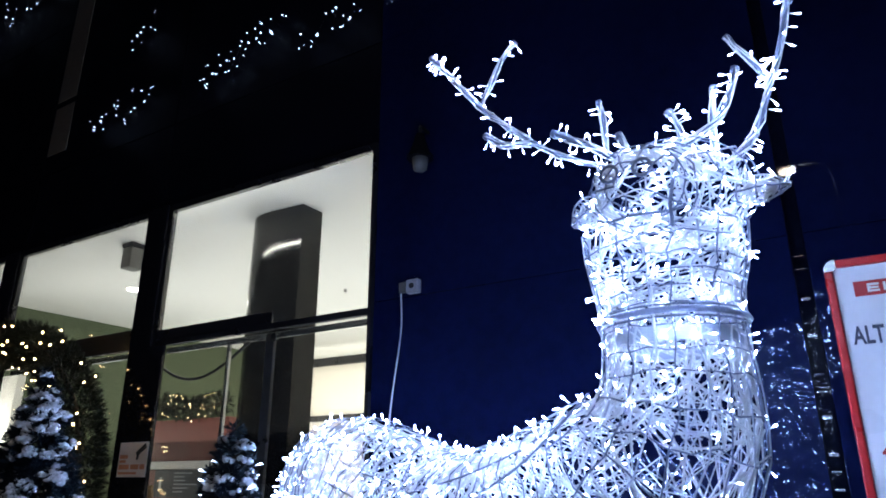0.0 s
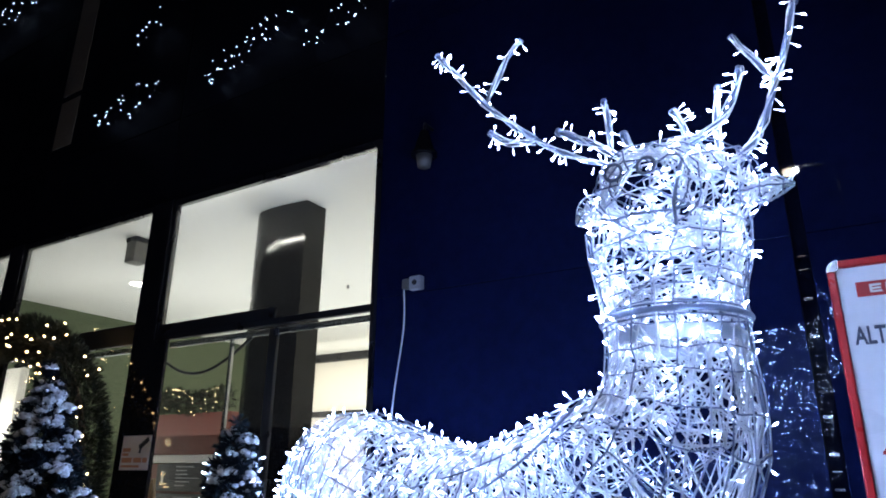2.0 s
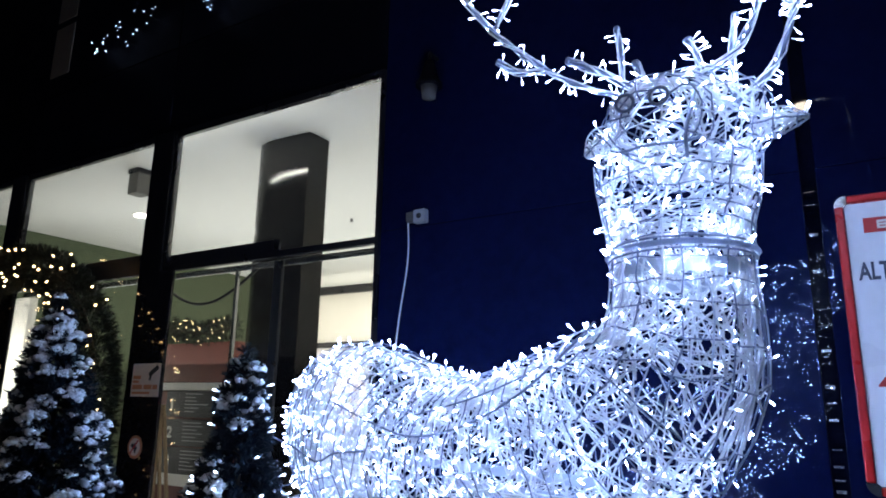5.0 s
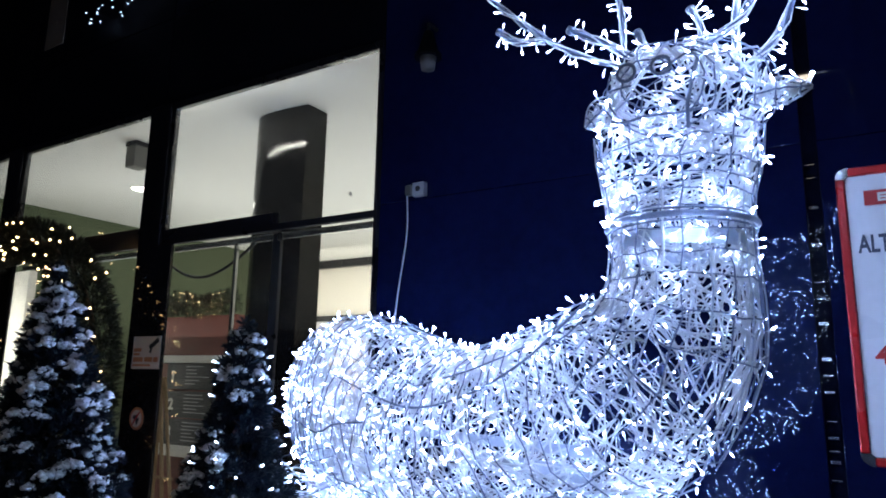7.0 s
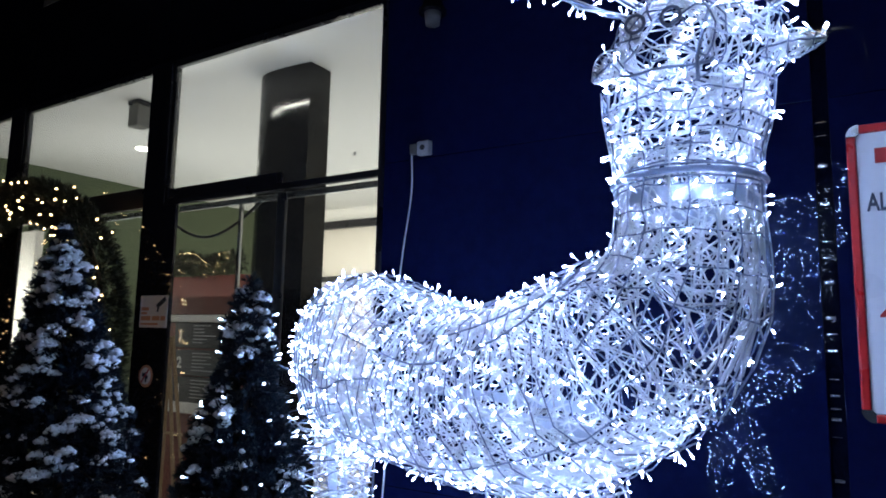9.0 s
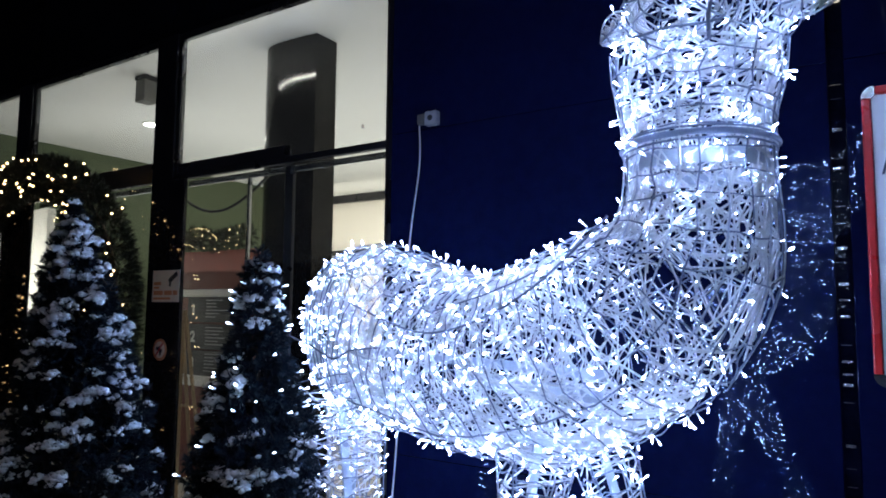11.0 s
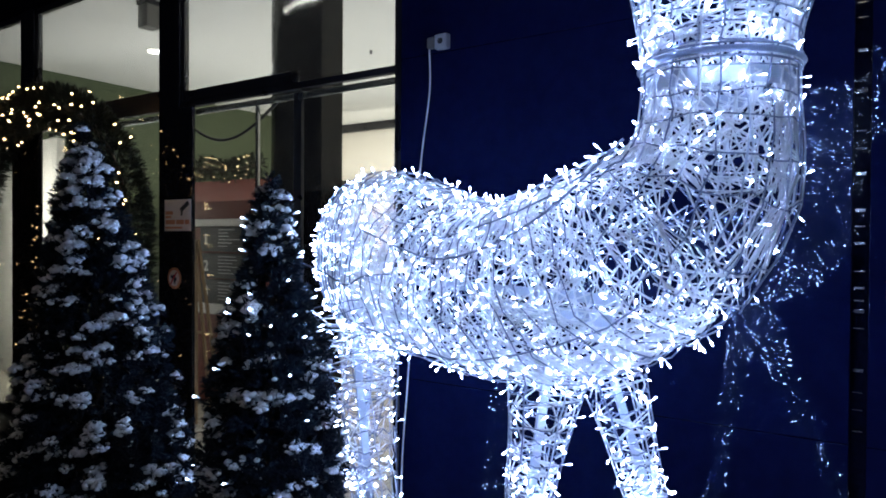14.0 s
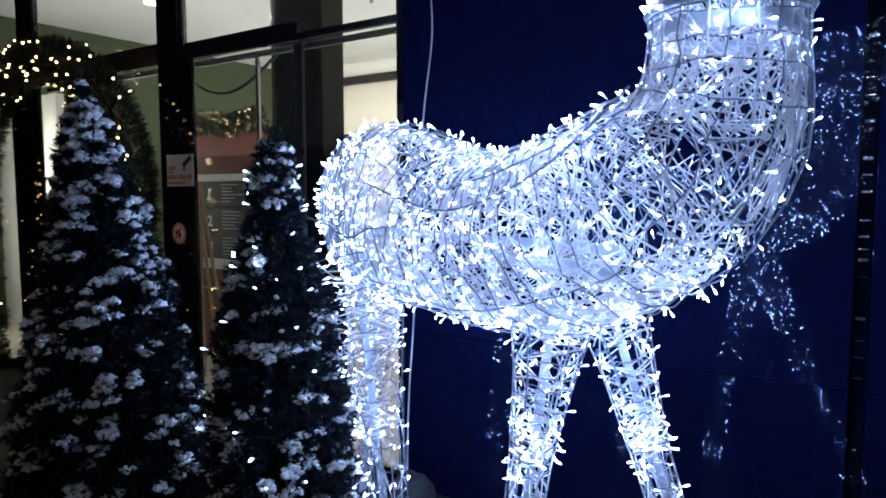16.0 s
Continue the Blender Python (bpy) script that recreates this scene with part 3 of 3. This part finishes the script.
def snow_clump(b, rnd, p, size):
    """A low uneven heap of snow."""
    k, base, rows, cols = b.slot(SNOW), len(b.v), 4, 7
    sq = rnd.uniform(0.55, 0.85)
    tw = rnd.uniform(0, 6.28)
    ell = rnd.uniform(0.75, 1.35)
    for i in range(rows):
        f = math.pi * (0.10 + 0.80 * i / (rows - 1))
        for j in range(cols):
            a = 2 * math.pi * j / cols
            rr = size * math.sin(f) * rnd.uniform(0.72, 1.3)
            x, y = rr * math.cos(a) * ell, rr * math.sin(a) / ell
            b.v.append(p + Vector((x * math.cos(tw) - y * math.sin(tw), x * math.sin(tw) + y * math.cos(tw), size * sq * math.cos(f) * rnd.uniform(0.8, 1.2))))
    for i in range(rows - 1):
        for j in range(cols):
            b.f.append((base + i * cols + j, base + (i + 1) * cols + j, base + (i + 1) * cols + (j + 1) % cols, base + i * cols + (j + 1) % cols))
            b.m.append(k)
    b.f.append(tuple(base + j for j in range(cols)))
    b.m.append(k)


def fir(at, top, widths, seed, lumps, cover, lights, label, lean=(0, 0), bare=0.0):
    """A slender dense fir of rounded twig ends: rows of height share and half width;
    cover: how little snow lies on it; bare: below this share of its height the snow has gone."""
    rnd = random.Random(seed)
    x, y = at
    foot = -0.10
    h = top - foot
    low_end = (G - foot) / h + 0.03
    tree = empty("fir_tree", (x, y, G))

    def radius(z):
        for (z0, w0), (z1, w1) in zip(widths, widths[1:]):
            if z0 <= z <= z1:
                return w0 + (w1 - w0) * (z - z0) / (z1 - z0)
        return widths[-1][1] if z > 0.5 else widths[0][1]

    def axis(z):
        k = max(0.0, (z - 0.55) / 0.45)
        return x + lean[0] * k, y + lean[1] * k

    def swell(a, z):
        q = Vector((math.cos(a) * 2.2 + seed, math.sin(a) * 2.2, z * 11))
        return 0.99 + 0.15 * noise.noise(q) + 0.13 * noise.noise(q * 3.3)

    def place():
        while True:
            z = rnd.uniform(low_end, 0.99)
            if rnd.random() * widths[0][1] * 1.05 < radius(z) + 0.02:
                return z, rnd.uniform(0, 6.28)

    tr = Buf(BARK)
    tr.tube([(x, y, G), (x + 0.01, y, G + h * 0.5), (x + lean[0] * 0.5, y + lean[1] * 0.5, top - 0.28)], 0.045, 8, r_end=0.006)
    for i in range(90):
        z, a = rnd.uniform(low_end + 0.04, 0.95), rnd.uniform(0, 6.28)
        d, p, r = Vector((math.cos(a), math.sin(a), 0)), Vector((x, y, foot + h * z)), radius(z)
        tr.tube([p, p + d * r * 0.5 + Vector((0, 0, 0.02)), p + d * r * 0.85 - Vector((0, 0, 0.02))], 0.007, 4, r_end=0.002)
    crown, white, lamps = Buf(NEEDLE), Buf(SNOW), Buf(LED_TREE, HOLDER)
    for i in range(lumps * 2):
        z, a = place()
        r = radius(z) * swell(a, z) * rnd.uniform(0.4, 0.8)
        ax, ay = axis(z)
        d = Vector((math.cos(a), math.sin(a), rnd.uniform(0.0, 0.9)))
        tuft(crown, rnd, Vector((ax + math.cos(a) * r, ay + math.sin(a) * r, foot + h * z)), d, min(rnd.uniform(0.045, 0.06), radius(z) * 0.4), 12, NEEDLE, 0.15)
    for i in range(lumps):
        z, a = place()
        big = min(rnd.uniform(0.024, 0.042), 0.012 + radius(z) * 0.45)
        r = max(radius(z) * swell(a, z) * rnd.uniform(0.86, 1.04) - big * 0.7, 0.0)
        ax, ay = axis(z)
        out = Vector((math.cos(a), math.sin(a), 0))
        c = Vector((ax, ay, foot + h * z)) + out * r
        for j in range(11):
            d = (out * 0.55 + Vector([rnd.gauss(0, 0.62) for _ in range(3)])).normalized()
            tuft(crown, rnd, c + d * big * rnd.uniform(0.45, 0.75), d + Vector((0, 0, 0.15)), rnd.uniform(0.020, 0.030), 15, NEEDLE, 0.095)
        q = Vector((c.x * 6.5 + seed, c.y * 6.5, c.z * 10.5))
        thick = noise.noise(q) + 0.55 * noise.noise(q * 2.4) - cover - max(0.0, bare - z) * 2.2
        if thick > 0:
            for j in range(rnd.randint(12, 17) + int(thick * 22)):
                d = (out * rnd.uniform(0.0, 0.75) + Vector((rnd.gauss(0, 0.5), rnd.gauss(0, 0.5), rnd.uniform(0.35, 1.0)))).normalized()
                snow_clump(white, rnd, c + d * big * rnd.uniform(0.92, 1.12), rnd.uniform(0.005, 0.0105 + min(thick, 0.4) * 0.015))
        elif rnd.random() < 0.12 and z > bare:
            snow_clump(white, rnd, c + out * big * 0.4 + Vector((0, 0, big * 0.9)), rnd.uniform(0.006, 0.012))
    for i in range(lights):
        z, a = rnd.uniform(low_end + 0.05, 0.93), rnd.uniform(0, 6.28)
        if rnd.random() < (z - 0.45) * 1.3:
            continue
        r = radius(z) * swell(a, z) * 1.05
        d = Vector((math.cos(a), math.sin(a), 0.3))
        lamps.bulb(Vector((x + math.cos(a) * r, y + math.sin(a) * r, foot + h * z)), d, 0.026, LED_TREE, HOLDER, 1.7)
    obs = [tr.ob("trunk"), crown.ob("crown", smooth=False), tagged(white.ob("snow_cover"), kind="stuff")]
    if lights:
        obs.append(tagged(lamps.ob("light_chain"), kind="stuff"))
    adopt(tree, *obs)
    return tagged(tree, label, "tree")


fir((-3.01, 1.65), 2.10, ((0.0, 0.47), (0.18, 0.44), (0.35, 0.375), (0.52, 0.285), (0.67, 0.225), (0.73, 0.20), (0.81, 0.14), (0.89, 0.095), (0.96, 0.045), (1.0, 0.01)),
    3, 1650, 0.01, 0, "dark slender fir with clumps of snow on its branches", (-0.07, -0.048), 0.30)
fir((-2.0, 1.75), 1.835, ((0.0, 0.32), (0.29, 0.295), (0.425, 0.265), (0.53, 0.24), (0.64, 0.205), (0.726, 0.155), (0.80, 0.115), (0.854, 0.095), (0.908, 0.08), (0.951, 0.05), (1.0, 0.01)),
    8, 1300, 0.12, 125, "slender fir dusted with snow and strung with small cool lights")

# ---- garland arch ----


def garland(line, r, tufts, lamps, seed, name, label, lamp_mat, size=0.06, lamp_size=0.03, thick=3.6, category="garland"):
    rnd = random.Random(seed)
    e = empty(name, line[0])
    core = Buf(BARK)
    core.tube(line, r * 0.13, 6)
    b, lt = Buf(NEEDLE_ARCH), Buf(lamp_mat)
    sw = Sweep([(*p, r, r) for p in line], (0, -1, 0.001))
    for i in range(tufts):
        u, v, k = rnd.random(), rnd.uniform(0, 6.28), rnd.uniform(0.55, 1.0)
        tuft(b, rnd, sw.at(u, v, k), sw.normal(u, v) + Vector((0, 0, rnd.uniform(-0.3, 0.4))), size * rnd.uniform(0.8, 1.2), 9, NEEDLE_ARCH)
    for i in range(lamps):
        u, v = rnd.random(), rnd.gauss(math.pi / 2, 0.9)
        lt.bulb(sw.at(u, v, 1.12), sw.normal(u, v), lamp_size, lamp_mat, None, thick)
    adopt(e, core.ob("core"), b.ob("needles", smooth=False), tagged(lt.ob("light_chain"), kind="stuff"))
    return tagged(e, label, category)


AXC, HALF, SPRING, AY = -6.81, 1.467, 1.545, 3.20
line = [Vector((AXC + HALF, AY, G + (SPRING - G) * i / 5)) for i in range(5)]
line += [Vector((AXC + HALF * math.cos(a), AY, SPRING + 1.28 * math.sin(a))) for a in [math.pi * i / 14 for i in range(15)]]
line += [Vector((AXC - HALF, AY, SPRING - (SPRING - G) * (i + 1) / 5)) for i in range(5)]
garland(line, 0.182, 11500, 190, 11, "garland_arch", "evergreen garland arch with warm white lights at the entrance", LED_WARM, 0.054, 0.03, 5.2, category="arch")

# ---- things in the lobby ----
ky = 5.0
kiosk = empty("directory_stand", (-6.4, ky, G + 0.01))
obs = [slab("fascia", (-7.05, ky, 1.80), (-5.75, ky + 0.35, 2.24), RED_WOOD, None, 0.006),
       slab("ledge", (-7.05, ky - 0.03, 1.715), (-5.75, ky + 0.35, 1.797), WHITE, None, 0.005, "white ledge"),
       slab("body", (-7.02, ky + 0.03, 0.82), (-5.78, ky + 0.34, 1.713), RED_WOOD, None, 0.004),
       slab("lower_ledge", (-7.05, ky - 0.03, 0.70), (-5.75, ky + 0.35, 0.818), WHITE, None, 0.005, "white ledge"),
       slab("plinth", (-7.0, ky + 0.03, G + 0.01), (-5.8, ky + 0.33, 0.698), RED_WOOD, None, 0.004)]
for i, (n, z) in enumerate((("1", 1.565), ("2", 1.255), ("3", 0.955))):
    board = slab("board", (-6.85, ky, z - 0.14), (-6.02, ky + 0.026, z + 0.145), SLATE, None, 0.004, "dark floor directory board")
    obs.append(board)
    obs.append(lettering("numeral", n, 0.17, (-6.78, ky - 0.004, z - 0.055), (90, 0, 0), WHITE, None))
    bars = Buf(LIGHT_GREY)
    rnd = random.Random(n)
    for k in range(6):
        zz = z + 0.105 - k * 0.038
        bars.box((-6.52, ky - 0.003, zz), (-6.52 + rnd.uniform(0.16, 0.42), ky - 0.0005, zz + 0.010))
    obs.append(bars.ob("text_bars", smooth=False))
adopt(kiosk, *obs)
tagged(kiosk, "red-brown directory stand with dark numbered floor boards", "stand")
garland([Vector((-7.0 + 0.2 * i, ky - 0.03, 2.36 + 0.03 * math.sin(i * 1.3))) for i in range(7)], 0.10, 620, 46, 5, "fir_garland",
        "fir garland with small lights lying on the stand", LED_WARM, 0.06, 0.018, 1.5)

swag = Buf(RUBBER)
swag.tube([Vector((-4.93 + 1.00 * i / 16, WY + 0.10, 2.485 + 0.14 * i / 16 - 0.17 * math.sin(math.pi * (i / 16) ** 0.9))) for i in range(17)], 0.012, 8)
tagged(swag.ob("hanging_cable"), "black cable hanging in a slack curve behind glass", "cable")

easel = empty("wooden_easel", (-5.99, 4.3, G + 0.01))
wood = []
for top_x, foot_x, dy in ((-5.99, -5.69, 0.0), (-5.96, -6.03, 0.05), (-5.93, -5.93, 0.30)):
    b = Buf(OAK)
    b.tube([(top_x, 4.3, 1.56), (foot_x, 4.3 + dy, G + 0.012)], 0.018, 4)
    wood.append(b.ob("leg", smooth=False))
b = Buf(OAK)
b.tube([(-6.09, 4.29, 0.62), (-5.67, 4.29, 0.62)], 0.015, 4)
wood.append(b.ob("rest", smooth=False))
adopt(easel, *wood)
tagged(easel, "pale wooden easel standing in the lobby", "easel")

door = empty("glass_door", (-3.9, WY + 0.1, G))
pull = Buf(CHROME)
pull.tube([(-3.87, WY - 0.03, 0.5), (-3.87, WY - 0.03, 1.7)], 0.016, 12)
for z in (0.65, 1.55):
    pull.tube([(-3.87, WY - 0.03, z), (-3.87, WY + 0.058, z)], 0.010, 8)
stile = slab("stile", (-4.115, WY + 0.03, G + 0.092), (-4.085, WY + 0.058, 2.64), CHROME, None, 0.004, "steel door edge")
stile2 = slab("stile", (-3.70, WY + 0.03, G + 0.092), (-3.62, WY + 0.058, 2.64), FRAME, None, 0.004)
adopt(door, pull.ob("pull_handle"), stile, stile2)
tagged(door, "glass entrance door with a long steel pull handle", "door", kind="structure")

# ---- small things on the facade ----
fy = WY - 0.052
cs = empty("warning_sticker", (-4.96, fy, 1.77))
sheet = slab("sheet", (-5.145, fy - 0.0045, 1.635), (-4.79, fy - 0.0005, 1.895), STICKER_PALE, None, 0.0015)
mark = Buf(STICKER)
for x0, x1, z0, z1 in ((-5.125, -5.03, 1.772, 1.80), (-5.125, -5.05, 1.742, 1.762), (-5.125, -5.00, 1.692, 1.728), (-4.98, -4.88, 1.692, 1.728),
                       (-4.865, -4.81, 1.692, 1.728), (-5.125, -4.90, 1.655, 1.672)):
    mark.box((x0, fy - 0.0075, z0), (x1, fy - 0.0048, z1))
symbol = Buf(RUBBER)
symbol.box((-0.062, -0.0015, -0.018), (0.062, 0.0015, 0.020), RUBBER, pose(-4.87, fy - 0.0065, 1.835, 0, -32, 0))
symbol.box((-0.014, -0.0015, -0.055), (0.006, 0.0015, 0.0), RUBBER, pose(-4.895, fy - 0.0065, 1.815, 0, 14, 0))
adopt(cs, sheet, mark.ob("text_bars", smooth=False), symbol.ob("camera_symbol", smooth=False))
tagged(cs, "pale orange camera warning sticker on the mullion", "sticker")
nd = empty("round_sticker", (-5.01, fy, 1.245))
b = Buf(STICKER)
b.tube([(-5.01, fy - 0.0045, 1.245), (-5.01, fy + 0.0015, 1.245)], 0.088, 28)
ring = b.ob("disc", smooth=False)
b = Buf(STICKER_PALE)
b.tube([(-5.01, fy - 0.0065, 1.245), (-5.01, fy - 0.0047, 1.245)], 0.068, 28)
face = b.ob("face", smooth=False)
b = Buf(RUBBER)
b.box((-0.042, -0.001, -0.014), (0.036, 0.001, 0.014), RUBBER, pose(-5.01, fy - 0.008, 1.245, 0, 20, 0))
b.box((-0.014, -0.001, -0.045), (0.004, 0.001, 0.03), RUBBER, pose(-5.0, fy - 0.0082, 1.245, 0, -12, 0))
b.box((-0.007, -0.001, -0.068), (0.007, 0.001, 0.068), RED_INK, pose(-5.01, fy - 0.0103, 1.245, 0, 40, 0))
adopt(nd, ring, face, b.ob("bar", smooth=False))
tagged(nd, "small round orange prohibition sticker on the mullion", "sticker")

sock = empty("socket_box", (-2.39, WY, 2.79))
obs = [slab("box", (-2.405, WY - 0.05, 2.745), (-2.315, WY - 0.0005, 2.835), LIGHT_GREY, None, 0.008),
       slab("plug", (-2.462, WY - 0.05, 2.755), (-2.409, WY - 0.012, 2.825), GREY, None, 0.01, "grey plug")]
b = Buf(SLATE)
b.tube([(-2.36, WY - 0.0535, 2.79), (-2.36, WY - 0.0503, 2.79)], 0.018, 16)
obs.append(b.ob("outlet", smooth=False))
adopt(sock, *obs)
tagged(sock, "grey outdoor socket box with a plug on the wall", "socket")
wire = Buf(CABLE)
path = [(-2.45, WY - 0.035, 2.752, 0, 0), (-2.445, WY - 0.035, 2.5, 0, 0), (-2.50, WY - 0.04, 2.1, 0, 0), (-2.53, WY - 0.05, 1.7, 0, 0), (-2.54, WY - 0.07, 1.2, 0, 0),
        (-2.53, WY - 0.13, 0.7, 0, 0), (-2.50, WY - 0.22, 0.25, 0, 0), (-2.44, WY - 0.32, G + 0.02, 0, 0)]
wire.tube([spline(path, i / 40)[:3] for i in range(41)], 0.0048, 6)
tagged(wire.ob("power_cable"), "white power cable hanging from the wall socket", "cable")

bell = empty("wall_lantern", (-2.27, WY, 3.7))
b = Buf(PIER)
b.tube([(-2.27, WY - 0.10, 3.66), (-2.27, WY - 0.10, 3.74), (-2.27, WY - 0.10, 3.82)], 0.075, 14, r_end=0.03)
b.tube([(-2.27, WY - 0.10, 3.64), (-2.27, WY - 0.10, 3.66)], 0.09, 14)
hood = b.ob("hood", smooth=False)
b = Buf(GREY)
b.tube([(-2.27, WY - 0.10, 3.56), (-2.27, WY - 0.10, 3.64)], 0.045, 12, r_end=0.055)
cup = b.ob("shade")
b = Buf(FRAME)
b.tube([(-2.27, WY - 0.10, 3.83), (-2.27, WY - 0.10, 3.88), (-2.27, WY - 0.0005, 3.88)], 0.012, 8)
adopt(bell, hood, cup, b.ob("bracket"))
tagged(bell, "dark unlit bell-shaped lantern on the wall", "lantern")

# lights, wire and hooks added in place of reflections high on the facade
rnd = random.Random(21)
for cx, cz, wide, tall, count in ((-4.25, 5.17, 0.46, 0.26, 34), (-5.92, 5.12, 0.50, 0.24, 26), (-5.70, 6.02, 0.14, 0.24, 9), (-3.10, 5.10, 0.38, 0.20, 20), (-8.7, 7.55, 0.9, 0.55, 50), (-3.85, 5.36, 0.2, 0.2, 6)):
    e = empty("reflected_lights", (cx, WY - 0.04, cz))
    b, lt = Buf(RUBBER), Buf(LED_REFLECTION)
    pts = []
    for i in range(count):
        f = (i + 0.5) / count
        pts.append(Vector((cx + wide * (f - 0.5) * 2 + rnd.gauss(0, 0.05), WY - 0.09 + rnd.uniform(-0.02, 0.02), cz + rnd.uniform(-1, 1) * tall * 0.7 + (0.5 - f) * -tall * 0.7)))
    b.tube(pts, 0.0006, 3)
    for p in pts[::4] + [pts[-1]]:
        b.tube([p, (p.x, WY + 0.004, p.z)], 0.0008, 3)
    for p in pts:
        lt.bulb(p, (rnd.uniform(-1, 1), -0.8, rnd.uniform(-1, 0.4)), 0.013, LED_REFLECTION, None, rnd.choice((1.5, 1.8, 2.4, 3.6)))
    adopt(e, b.ob("wire"), tagged(lt.ob("bulbs"), kind="stuff"))
    tagged(e, "small cool white lights standing in for reflections in the facade", "light string", group="light strings on the facade")

# ---- poster stand ----
sy = 2.70
sx0, sx1, sz0, sz1 = -0.070, 0.66, 1.352, 2.372
st = empty("poster_stand", (0.30, sy, G))
obs = [slab("poster", (sx0 + 0.03, sy - 0.004, sz0 + 0.03), (sx1 - 0.03, sy + 0.004, sz1 - 0.03), POSTER, None, 0)]
for lo, hi in (((sx0, sy - 0.016, sz0 + 0.04), (sx0 + 0.028, sy + 0.014, sz1 - 0.04)), ((sx1 - 0.028, sy - 0.016, sz0 + 0.04), (sx1, sy + 0.014, sz1 - 0.04)),
               ((sx0 + 0.04, sy - 0.016, sz1 - 0.028), (sx1 - 0.04, sy + 0.014, sz1)), ((sx0 + 0.04, sy - 0.016, sz0), (sx1 - 0.04, sy + 0.014, sz0 + 0.028))):
    obs.append(slab("frame_rail", lo, hi, RED, None, 0.006, "red lacquered frame rail"))
for x, dx in ((sx0, 1), (sx1, -1)):
    for z, dz in ((sz0, 1), (sz1, -1)):
        b = Buf(CHROME)
        c = Vector((x + dx * 0.04, sy, z + dz * 0.04))
        ang = [math.pi / 2 * i / 6 for i in range(7)]
        inner = [Vector((c.x - dx * 0.006 * math.cos(a), 0, c.z - dz * 0.006 * math.sin(a))) for a in ang]
        outer = [Vector((c.x - dx * 0.041 * math.cos(a), 0, c.z - dz * 0.041 * math.sin(a))) for a in ang]
        for i in range(6):
            for yy in (sy - 0.0185, sy + 0.0165):
                b.poly([(p.x, yy, p.z) for p in (inner[i], outer[i], outer[i + 1], inner[i + 1])])
            b.poly([(outer[i].x, sy - 0.0185, outer[i].z), (outer[i + 1].x, sy - 0.0185, outer[i + 1].z), (outer[i + 1].x, sy + 0.0165, outer[i + 1].z), (outer[i].x, sy + 0.0165, outer[i].z)])
        obs.append(b.ob("corner_cap", smooth=False))
        obs[-1]["label"] = "rounded chrome corner cap"
py = sy - 0.0065
badge = Buf(RED_INK)
badge.box((0.012, py, 2.232), (0.60, py + 0.002, 2.285))
for x0, x1, z0, z1 in ((0.052, 0.060, 2.244, 2.274), (0.060, 0.088, 2.266, 2.274), (0.060, 0.086, 2.255, 2.262), (0.060, 0.088, 2.244, 2.251), (0.10, 0.108, 2.244, 2.274), (0.12, 0.19, 2.244, 2.274)):
    badge.box((x0, py - 0.002, z0), (x1, py - 0.0002, z1), WHITE)
obs.append(badge.ob("badge", smooth=False))
obs.append(lettering("wording", "ALT", 0.086, (-0.018, py, 2.067), (90, 0, 0), INK, None, 0.001, "LEFT", 0.62))
obs.append(lettering("numeral", "4", 0.085, (0.0, py, 1.685), (90, 0, 0), RED_INK, None, 0.001))
b = Buf(YELLOW_INK)
for cx, cz, rr in ((0.15, 1.70, 0.07), (0.13, 1.60, 0.08), (0.24, 1.66, 0.09)):
    b.tube([(cx, py + 0.0005 - 0.0002 * cx, cz), (cx, py + 0.0025, cz)], rr, 20)
obs.append(b.ob("yellow_print", smooth=False))
post = Buf(CHROME)
post.tube([(0.30, sy + 0.04, G + 0.02), (0.30, sy + 0.04, sz1 - 0.2)], 0.02, 14)
post.tube([(0.30, sy + 0.04, G + 0.001), (0.30, sy + 0.04, G + 0.02)], 0.17, 28)
obs.append(post.ob("post"))
adopt(st, *obs)
tagged(st, "red-framed poster stand with chrome corners by the wall", "poster stand")

# ---- on the pavement ----
bm = bmesh.new()
bmesh.ops.create_icosphere(bm, subdivisions=3, radius=1)
for v in bm.verts:
    n = 1 + 0.18 * noise.noise(v.co * 1.7)
    v.co = Vector((-2.42 + v.co.x * 0.15 * n, 3.17 + v.co.y * 0.13 * n, G + max(v.co.z, -0.35) * 0.20 * n + 0.06))
tagged(part("stone", bm, STONE, None, "", True), "rounded grey stone with snow on the paving", "stone")
heap = Buf(SNOW)
rnd = random.Random(4)
for i in range(9):
    snow_clump(heap, rnd, Vector((rnd.uniform(-2.40, -2.05), rnd.uniform(2.85, 3.15), G + 0.006)), rnd.uniform(0.03, 0.09))
tagged(heap.ob("snow_patches"), "thin patches of snow on the paving", "snow", kind="stuff")

# ---- street lamp behind the walker ----
lx, ly, lz = -0.43, -3.5, 5.9
lamp = empty("street_lamp", (lx + 0.6, ly, G))
b = Buf(RUBBER)
b.tube([(lx + 0.6, ly, G), (lx + 0.6, ly, lz - 0.3), (lx + 0.55, ly, lz + 0.05), (lx + 0.1, ly, lz + 0.12)], 0.05, 10)
pole = b.ob("pole")
b = Buf(glowing("street_lamp_glow", (1.0, 0.87, 0.72), 165.0))
b.tube([(lx, ly, lz), (lx, ly, lz + 0.05)], 0.11, 18)
bulb = b.ob("diffuser", smooth=False)
b = Buf(GREY)
b.tube([(lx, ly, lz + 0.052), (lx, ly, lz + 0.14)], 0.15, 18, r_end=0.06)
adopt(lamp, pole, bulb, b.ob("hood", smooth=False))
tagged(lamp, "grey street lamp with a warm glowing head", "street lamp")
